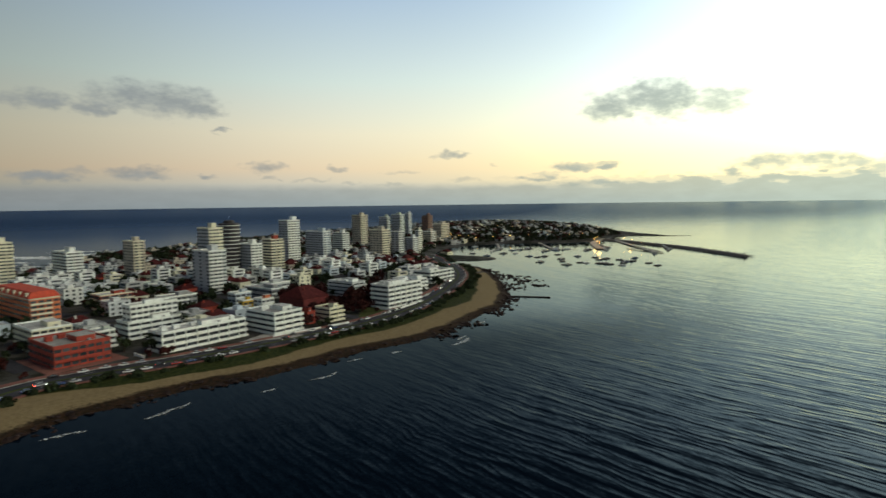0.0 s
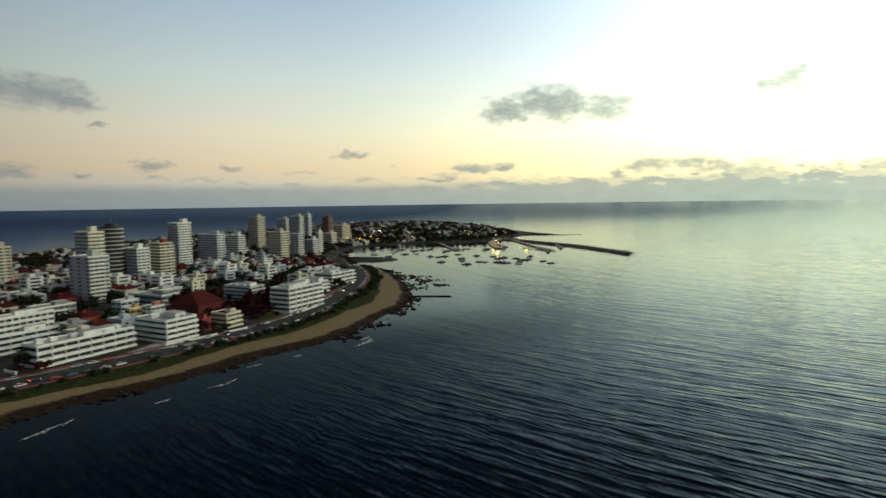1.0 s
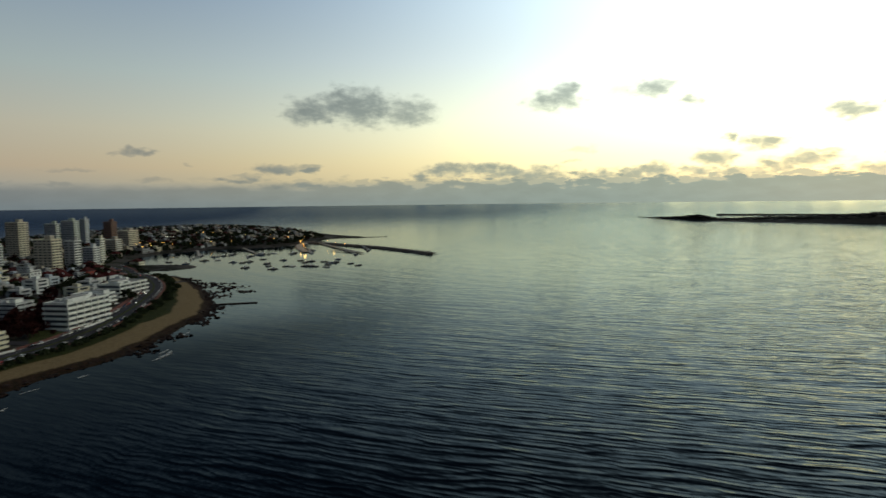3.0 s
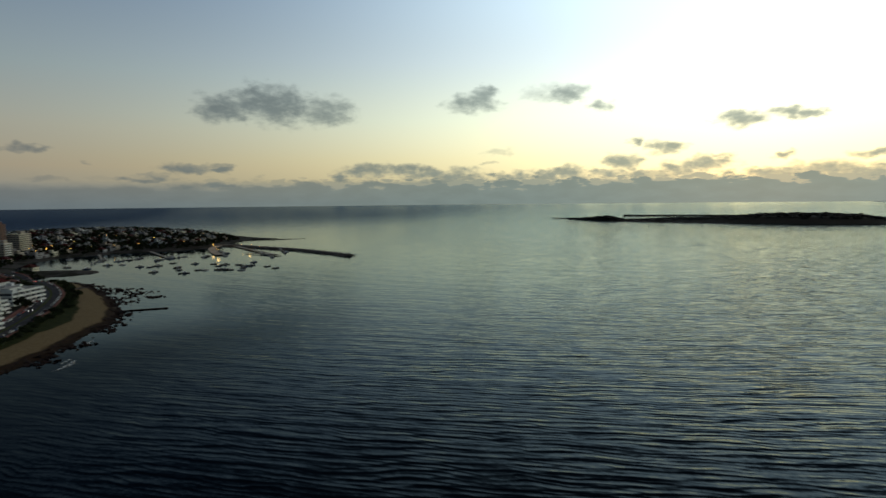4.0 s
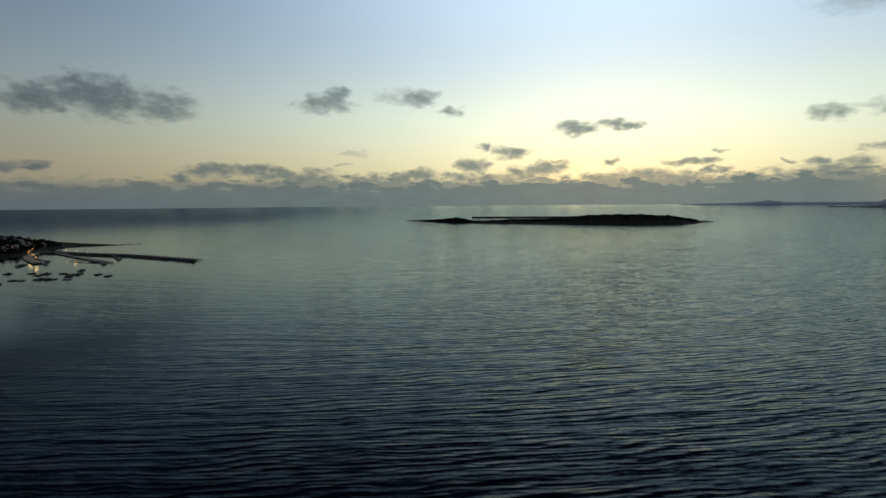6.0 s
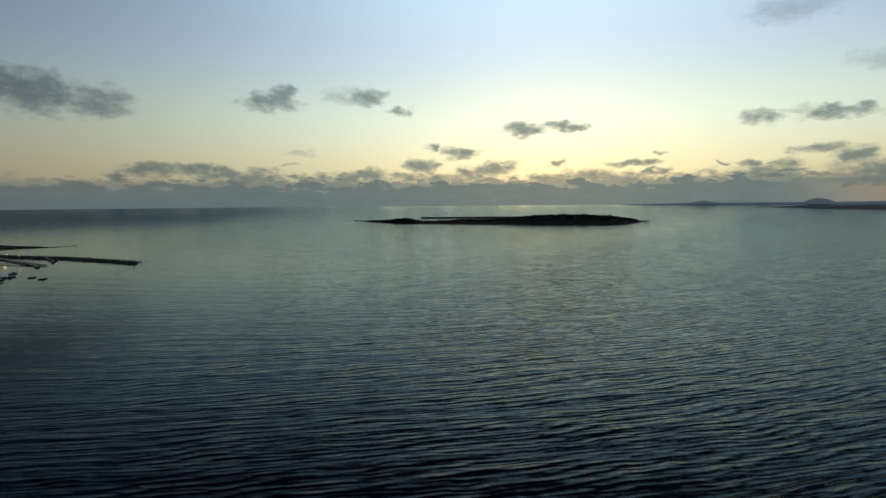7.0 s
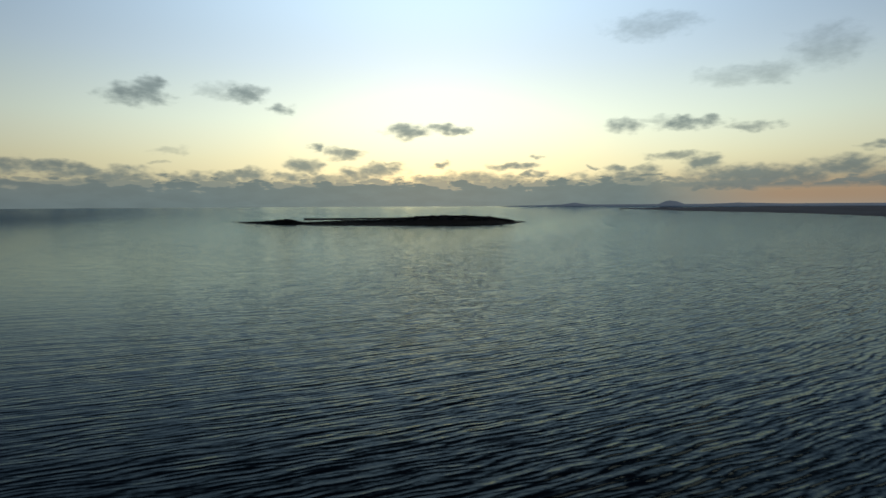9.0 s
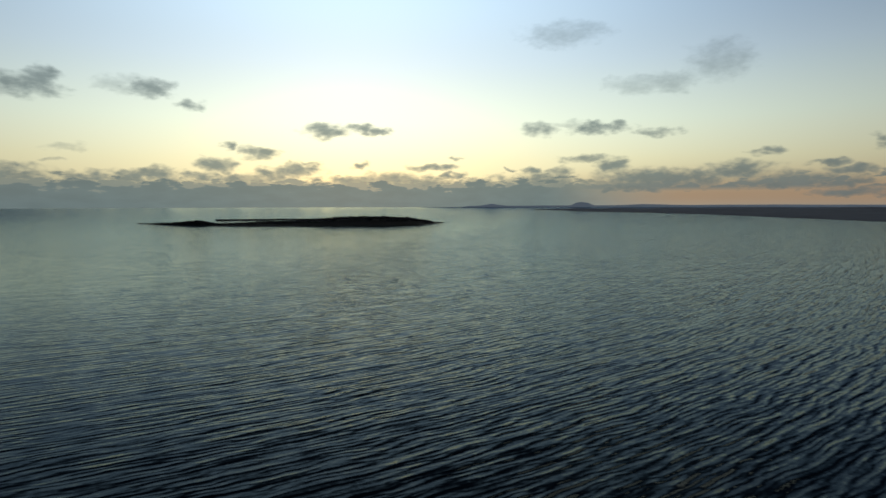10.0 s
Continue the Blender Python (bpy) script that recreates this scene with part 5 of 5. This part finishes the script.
def far_town(houses):
    """The distant low houses, too small to tell apart, as one piece."""
    mats = [WHITE, PALE, GREY, CREAM, TAN, BRICK, BLUISH, ASPHALT, TILEROOF, GLASS]
    vs, fs, mi = [], [], []

    def cuboid(m, x0, y0, z0, x1, y1, z1, k):
        b = len(vs)
        vs.extend(tuple(m @ Vector(p)) for p in ((x0, y0, z0), (x1, y0, z0), (x1, y1, z0), (x0, y1, z0), (x0, y0, z1), (x1, y0, z1), (x1, y1, z1), (x0, y1, z1)))
        for f in ((0, 1, 5, 4), (1, 2, 6, 5), (2, 3, 7, 6), (3, 0, 4, 7), (4, 5, 6, 7)):
            fs.append([b + i for i in f])
            mi.append(k)

    for k, x, y, z, turn in houses:
        kind, _, lu, lv, h, wall = MODELS[k]
        h *= .8
        wall = {WHITE: PALE, PALE: GREY, CREAM: TAN}.get(wall, wall) if (int(x) + int(y)) % 5 else wall
        m = pose(x, y, z, 0, 0, turn)
        cuboid(m, 0, 0, -2.5, lu, lv, h, mats.index(wall))
        for f in range(max(1, round(h / 3))):
            for i in range(3):
                cuboid(m, lu * (.12 + .3 * i), -.06, f * 3 + .9, lu * (.28 + .3 * i), .02, f * 3 + 2.4, 9)
                cuboid(m, -.06, lv * (.12 + .3 * i), f * 3 + .9, .02, lv * (.28 + .3 * i), f * 3 + 2.4, 9)
        if kind == "gable":
            b = len(vs)
            up = h + min(lu, lv) * .32
            vs.extend(tuple(m @ Vector(p)) for p in ((-.5, -.5, h), (lu + .5, -.5, h), (lu + .5, lv + .5, h), (-.5, lv + .5, h), (lu * .28, lv / 2, up), (lu * .72, lv / 2, up)))
            for f in ((0, 1, 5, 4), (2, 3, 4, 5), (1, 2, 5), (3, 0, 4)):
                fs.append([b + i for i in f])
                mi.append(8)
        else:
            cuboid(m, .3, .3, h - .2, lu - .3, lv - .3, h + .1, 7)
            cuboid(m, lu * .3, lv * .25, h, lu * .62, lv * .6, h + 2.6, mats.index(wall))
    me = bpy.data.meshes.new("far_houses")
    me.from_pydata(vs, [], fs)
    for m in mats:
        me.materials.append(m)
    me.polygons.foreach_set("material_index", mi)
    tagged(new("far_houses", me), "crowded low white and red-roofed houses of the far town", "houses", kind="stuff")


far_town(FAR_HOUSES)


# ---------------------------------------------------------------- trees and shrubs
def crown_shape(rnd, hgt, spread, leaves, low=.45):
    lobes = [(Vector((rnd.gauss(0, spread * .42), rnd.gauss(0, spread * .42), hgt * rnd.uniform(low, .85))), rnd.uniform(.3, .55) * spread) for _ in range(7)]
    vs, fs = [], []
    for _ in range(leaves):
        c, r = rnd.choice(lobes)
        d = Vector((rnd.gauss(0, 1), rnd.gauss(0, 1), rnd.gauss(0, .8))).normalized()
        p = c + d * r * rnd.uniform(.55, 1.05)
        q = Euler((rnd.uniform(0, 3), rnd.uniform(0, 3), rnd.uniform(0, 6))).to_matrix()
        s = rnd.uniform(.35, .75) * (300 / leaves) ** .5
        b = len(vs)
        vs += [tuple(p + q @ Vector(v)) for v in ((-s, -s * .6, 0), (s, -s * .7, .1), (s * .9, s * .6, 0), (-s * .8, s * .7, .15))]
        fs.append((b, b + 1, b + 2, b + 3))
    return vs, fs


def tree_model(seed, leaf, hgt, spread, low=.45):
    rnd = random.Random(seed)
    root = thing("tree", label="dark bushy tree with uneven crown" if leaf is LEAF else "bushy tree with dark reddish leaves", category="tree", group="town trees")
    bm = tube(bmesh.new(), (0, 0, -.3), (rnd.uniform(-.2, .2), .1, hgt * .5), .28, .16, 7)
    for k in range(4):
        a = k * 1.6 + rnd.uniform(0, .6)
        tube(bm, (0, 0, hgt * (.32 + .05 * k)), (spread * .5 * math.cos(a), spread * .5 * math.sin(a), hgt * .62), .12, .04, 5)
    part("trunk", bm, TRUNK, root)
    vs, fs = crown_shape(rnd, hgt, spread, 300, low)
    me = bpy.data.meshes.new("crown")
    me.from_pydata(vs, [], fs)
    me.materials.append(leaf)
    c = new("crown", me)
    c.parent = root
    return root


tree_kinds = [(1, LEAF, 7.0, 3.2), (2, LEAF, 9.5, 4.0), (3, LEAFRED, 7.0, 3.6), (4, LEAF, 5.0, 3.0), (5, LEAFRED, 5.0, 3.0), (6, LEAF, 3.0, 3.4, .1)]
tree_made = {}


def tree(k, x, y, z, s=1.0):
    m = pose(x, y, z, 0, 0, rnd.uniform(0, 360))
    if k in tree_made:
        t = copy_thing(tree_made[k], m)
    else:
        tree_made[k] = t = tree_model(*tree_kinds[k])
        t.matrix_world = m
    t.scale = (s, s, s)


rnd = random.Random(33)
far_v, far_f, far_m = [], [], []
far_shapes = [crown_shape(rnd, h, w, 70) for h, w in ((7.0, 3.2), (9.5, 4.2), (6, 3.4))]
for n_, (x, y, z) in enumerate(GREEN + YARDS):
    red = -115 < x < -33 and 333 < y < 455
    yard = n_ >= len(GREEN)
    far_tree = yard or math.hypot(x, y) > 400
    for _ in range(2 if yard else 4 if red else 3):
        reach = 3 if yard else 8
        tx, ty, s = x + 2 * (not yard) + rnd.uniform(-reach, reach), y + 2 * (not yard) + rnd.uniform(-reach, reach), rnd.uniform(.7, 1.15) * (.7 if yard else 1.25 if red else 1)
        if not free_spot(tx, ty, 1.5):
            continue
        if far_tree:
            vs, fs = rnd.choice(far_shapes)
            b, q = len(far_v), rnd.uniform(0, 6.28)
            far_v += [(tx + s * (v[0] * math.cos(q) - v[1] * math.sin(q)), ty + s * (v[0] * math.sin(q) + v[1] * math.cos(q)), z - 1.0 + s * v[2]) for v in vs]
            far_f += [[b + i for i in f] for f in fs]
            far_m += [1 if red or (_ == 0 and rnd.random() < .5) else 0] * len(fs)
        else:
            tree(rnd.choice((2, 2, 4)) if red else rnd.choice((0, 1, 3, 2, 1, 2, 4)), tx, ty, z - .1, s)
me = bpy.data.meshes.new("far_trees")
me.from_pydata(far_v, [], far_f)
me.materials.append(LEAF)
me.materials.append(LEAFRED)
me.polygons.foreach_set("material_index", far_m)
tagged(new("far_trees", me), "dark trees between the far houses", "trees", kind="stuff")
# low shrubs in the strip between avenue and beach, and at the point
norms = normals_of(ROADLINE)
for i in range(20, len(ROADLINE) - 4):
    p, nrm = ROADLINE[i], norms[i]
    near_point = p.y > 440
    for _ in range(2 if p.y > 300 else 1):
        if rnd.random() < .72:
            q = p - nrm * (rnd.uniform(12, 20) if near_point else rnd.uniform(11.0, 14.5))
            tree(5, q.x + rnd.uniform(-2, 2), q.y + rnd.uniform(-2, 2), height(q.x, q.y) - .2, rnd.uniform(.5, .95))
    if rnd.random() < .25:
        q = p + nrm * rnd.uniform(13.5, 17)
        if free_spot(q.x, q.y, 2.5):
            tree(rnd.choice((0, 3, 4)), q.x, q.y, height(q.x, q.y), rnd.uniform(.5, .8))


# ---------------------------------------------------------------- cars
def car_model(k, lit=False):
    paint = CARS[k]
    root = thing("car", label=("white", "silver grey", "black", "red", "dark blue")[k] + (" saloon car with lit lamps on the avenue" if lit else " parked saloon car"), category="car", group="cars on the avenue")
    part("body", boxed(-2.15, -.86, .32, 2.15, .86, .92, bevel=.14), paint, root)
    bm = bmesh.new()
    lo = [bm.verts.new(p) for p in ((-1.5, -.8, .9), (1.0, -.8, .9), (1.0, .8, .9), (-1.5, .8, .9))]
    hi = [bm.verts.new(p) for p in ((-1.05, -.62, 1.42), (.35, -.62, 1.42), (.35, .62, 1.42), (-1.05, .62, 1.42))]
    bm.faces.new(hi)
    for i in range(4):
        bm.faces.new((lo[i], lo[(i + 1) % 4], hi[(i + 1) % 4], hi[i]))
    part("cabin_glass", bm, GLASS, root)
    part("roof", boxed(-1.05, -.62, 1.4, .35, .62, 1.46, bevel=.02), paint, root)
    for y in (-.6, .6):
        part("tail_lamp", boxed(-2.2, y - .2, .62, -2.12, y + .2, .82), LAMPRED if lit else BRICK, root)
        part("headlamp", boxed(2.12, y - .2, .58, 2.2, y + .2, .78), LAMPWHITE if lit else METAL, root)
    w = None
    for x in (-1.35, 1.35):
        for y in (-.8, .8):
            if w is None:
                w = part("wheel", tube(bmesh.new(), (0, -.1, 0), (0, .1, 0), .32, .32, 10), TYRE, root)
                w.matrix_local = pose(x, y, .32)
            else:
                again(w, "wheel", root, pose(x, y, .32))
    return root


cars = {}
rnd = random.Random(41)
for i in range(22, len(ROADLINE) - 2):
    p, q, nrm = ROADLINE[i], ROADLINE[i + 1], norms[i]
    for off in (-6.7, 6.7, 2.8, -2.8):
        if rnd.random() < (.58 if abs(off) > 5 else .04):
            k = rnd.choice((0, 0, 1, 1, 2, 2, 3, 4, 0))
            c = p + nrm * off
            m = pose(c.x, c.y, height(c.x, c.y) * .5 + height(*p) * .5 + .2, 0, 0, math.degrees(math.atan2(q.y - p.y, q.x - p.x)) + (180 if off > 0 else 0))
            lit = abs(off) < 5
            if (k, lit) in cars:
                copy_thing(cars[k, lit], m)
            else:
                cars[k, lit] = car_model(k, lit)
                cars[k, lit].matrix_world = m


# ---------------------------------------------------------------- boats
def boat_model(kind, hull_mat, length):
    root = thing("sailing_boat" if kind == "sail" else "motor_boat", label="moored %s sailing boat with bare mast" % ("white" if hull_mat is HULLW else "dark")
                 if kind == "sail" else "moored %s motor boat with cabin" % ("white" if hull_mat is HULLW else "blue" if hull_mat is HULLB else "dark"),
                 category="boat", group="boats at anchor")
    bm = bmesh.new()
    b = length * .14
    secs = [(-.5, .75, .9), (-.3, .95, .85), (0, 1.0, .85), (.25, .75, .95), (.42, .3, 1.1), (.5, .03, 1.2)]
    rows = []
    for s, w, hgt in secs:
        x = s * length
        rows.append([bm.verts.new(p) for p in ((x, -b * w, hgt), (x, -b * w * .8, .1), (x, 0, -.5), (x, b * w * .8, .1), (x, b * w, hgt))])
    for r, t in zip(rows, rows[1:]):
        for i in range(4):
            bm.faces.new((r[i], t[i], t[i + 1], r[i + 1]))
    bm.faces.new(list(reversed(rows[0])))
    bmesh.ops.recalc_face_normals(bm, faces=bm.faces)
    part("hull", bm, hull_mat, root)
    bm = bmesh.new()
    top = [[bm.verts.new((r[0] * length, sgn * b * r[1] * .95, r[2] - .12)) for r in secs] for sgn in (-1, 1)]
    for i in range(len(secs) - 1):
        bm.faces.new((top[0][i], top[0][i + 1], top[1][i + 1], top[1][i]))
    part("deck", bm, DECK, root)
    if kind == "sail":
        part("cabin", boxed(-length * .15, -b * .55, .8, length * .2, b * .55, 1.35, bevel=.12), HULLW, root)
        part("mast", tube(bmesh.new(), (length * .08, 0, .9), (length * .08, 0, length * 1.15), .1, .06, 6), METAL, root)
        part("boom", tube(bmesh.new(), (length * .08, 0, 2.0), (-length * .32, 0, 2.1), .12, .1, 6), METAL, root)
    else:
        part("cabin", boxed(-length * .12, -b * .65, .8, length * .2, b * .65, 2.3, bevel=.15), HULLW, root)
        part("windscreen", boxed(length * .06, -b * .67, 1.5, length * .207, b * .67, 2.05), GLASS, root)
        part("roof", boxed(-length * .2, -b * .7, 2.3, length * .17, b * .7, 2.42, bevel=.04), HULLW, root)
    return root


boat_kinds = [("sail", HULLW, 9), ("motor", HULLW, 8), ("motor", HULLB, 10), ("sail", HULLD, 9), ("motor", HULLD, 12)]
boats = {}


def boat(k, x, y, turn):
    m = pose(x, y, 0, 0, 0, turn)
    if k in boats:
        copy_thing(boats[k], m)
    else:
        boats[k] = boat_model(*boat_kinds[k])
        boats[k].matrix_world = m


rnd = random.Random(55)
for x, y in ((53, 970), (42, 842), (86, 836), (103, 833), (116, 788), (119, 712), (136, 785), (159, 808), (153, 751), (147, 715), (144, 677), (180, 779),
             (165, 700), (171, 693), (199, 761), (197, 731), (191, 684), (195, 677), (221, 728), (220, 700), (205, 664), (223, 712), (247, 747), (243, 684), (244, 659),
             (60, 804), (150, 740), (126, 776), (208, 742), (214, 688), (230, 708), (186, 690)):
    boat(rnd.choice((0, 3, 2, 3, 2, 4)), x, y, 8 + rnd.uniform(-18, 18))
for cx, cy, n, dx, dy in ((85, 907, 5, 3, 24), (124, 901, 5, 5, 8), (167, 894, 6, 4, 18), (184, 892, 4, 5, 10), (223, 885, 4, 4, 14), (251, 905, 5, 2, 22), (300, 850, 8, 1, 18), (262, 950, 5, 1, 22), (345, 900, 5, 3, 26)):
    for k in range(n):
        boat(rnd.choice((0, 1, 2, 4, 4)), cx + dx * (k - n / 2) * 1.6 + rnd.uniform(-2, 2), cy + dy * (k - n / 2) * .7 + rnd.uniform(-2, 2), rnd.choice((0, 90)) + rnd.uniform(-12, 12))


# ---------------------------------------------------------------- lamps
def lamp_model(name, glow, label, hgt=8.0, head=.45):
    root = thing(name, label=label, category="street lamp", group="harbour lamps")
    bm = tube(bmesh.new(), (0, 0, -.5), (0, 0, hgt), .12, .08, 6)
    tube(bm, (0, 0, hgt), (1.0, 0, hgt + .25), .06, .05, 6)
    part("pole", bm, METAL, root)
    bm = bmesh.new()
    bmesh.ops.create_uvsphere(bm, u_segments=8, v_segments=6, radius=head, matrix=Matrix.Translation((1.1, 0, hgt + .1)) @ Matrix.Diagonal((1, .7, .5, 1)))
    part("lantern", bm, glow, root)
    return root


warm = lamp_model("street_lamp", LAMPWARM, "lit orange sodium street lamp by the harbour", 8, .6)
cool = lamp_model("street_lamp", LAMPWHITE, "lit white floodlight lamp by the harbour", 9, .6)
warm.matrix_world, cool.matrix_world = pose(27, 1056, height(27, 1056)), pose(63, 1260, height(63, 1260))
for x, y in ((16, 1029), (7, 1089), (40, 1132), (79, 1216), (13, 1154), (128, 1360), (157, 1329), (257, 1220), (317, 1293), (211, 1229), (60, 1050), (90, 1075),
             (125, 1080), (160, 1085), (195, 1085), (235, 1090), (30, 1085), (50, 1110), (140, 1340), (310, 1150), (270, 1120)):
    copy_thing(warm, pose(x, y, height(x, y), 0, 0, rnd.uniform(0, 360)))
for x, y in ((75, 1257), (300, 1240)):
    copy_thing(cool, pose(x, y, height(x, y), 0, 0, 200))
for x, y in ((262, 1006), (257, 980), (251, 945), (246, 915), (240, 890), (286, 1070), (274, 1040), (310, 1000), (312, 960), (309, 905)):
    copy_thing(warm, pose(x, y, 1.5, 0, 0, rnd.uniform(0, 360)))
for x, y, z, power in ((258, 985, 9, 1500), (248, 920, 9, 1500), (282, 1060, 9, 2400), (310, 960, 9, 800)):
    lp = new("lamp_light", bpy.data.lights.new("lamp_light", "POINT"))
    lp.data.energy, lp.data.color, lp.data.shadow_soft_size = power, (1.0, .5, .12), 2.0
    lp.location = (x, y, z)
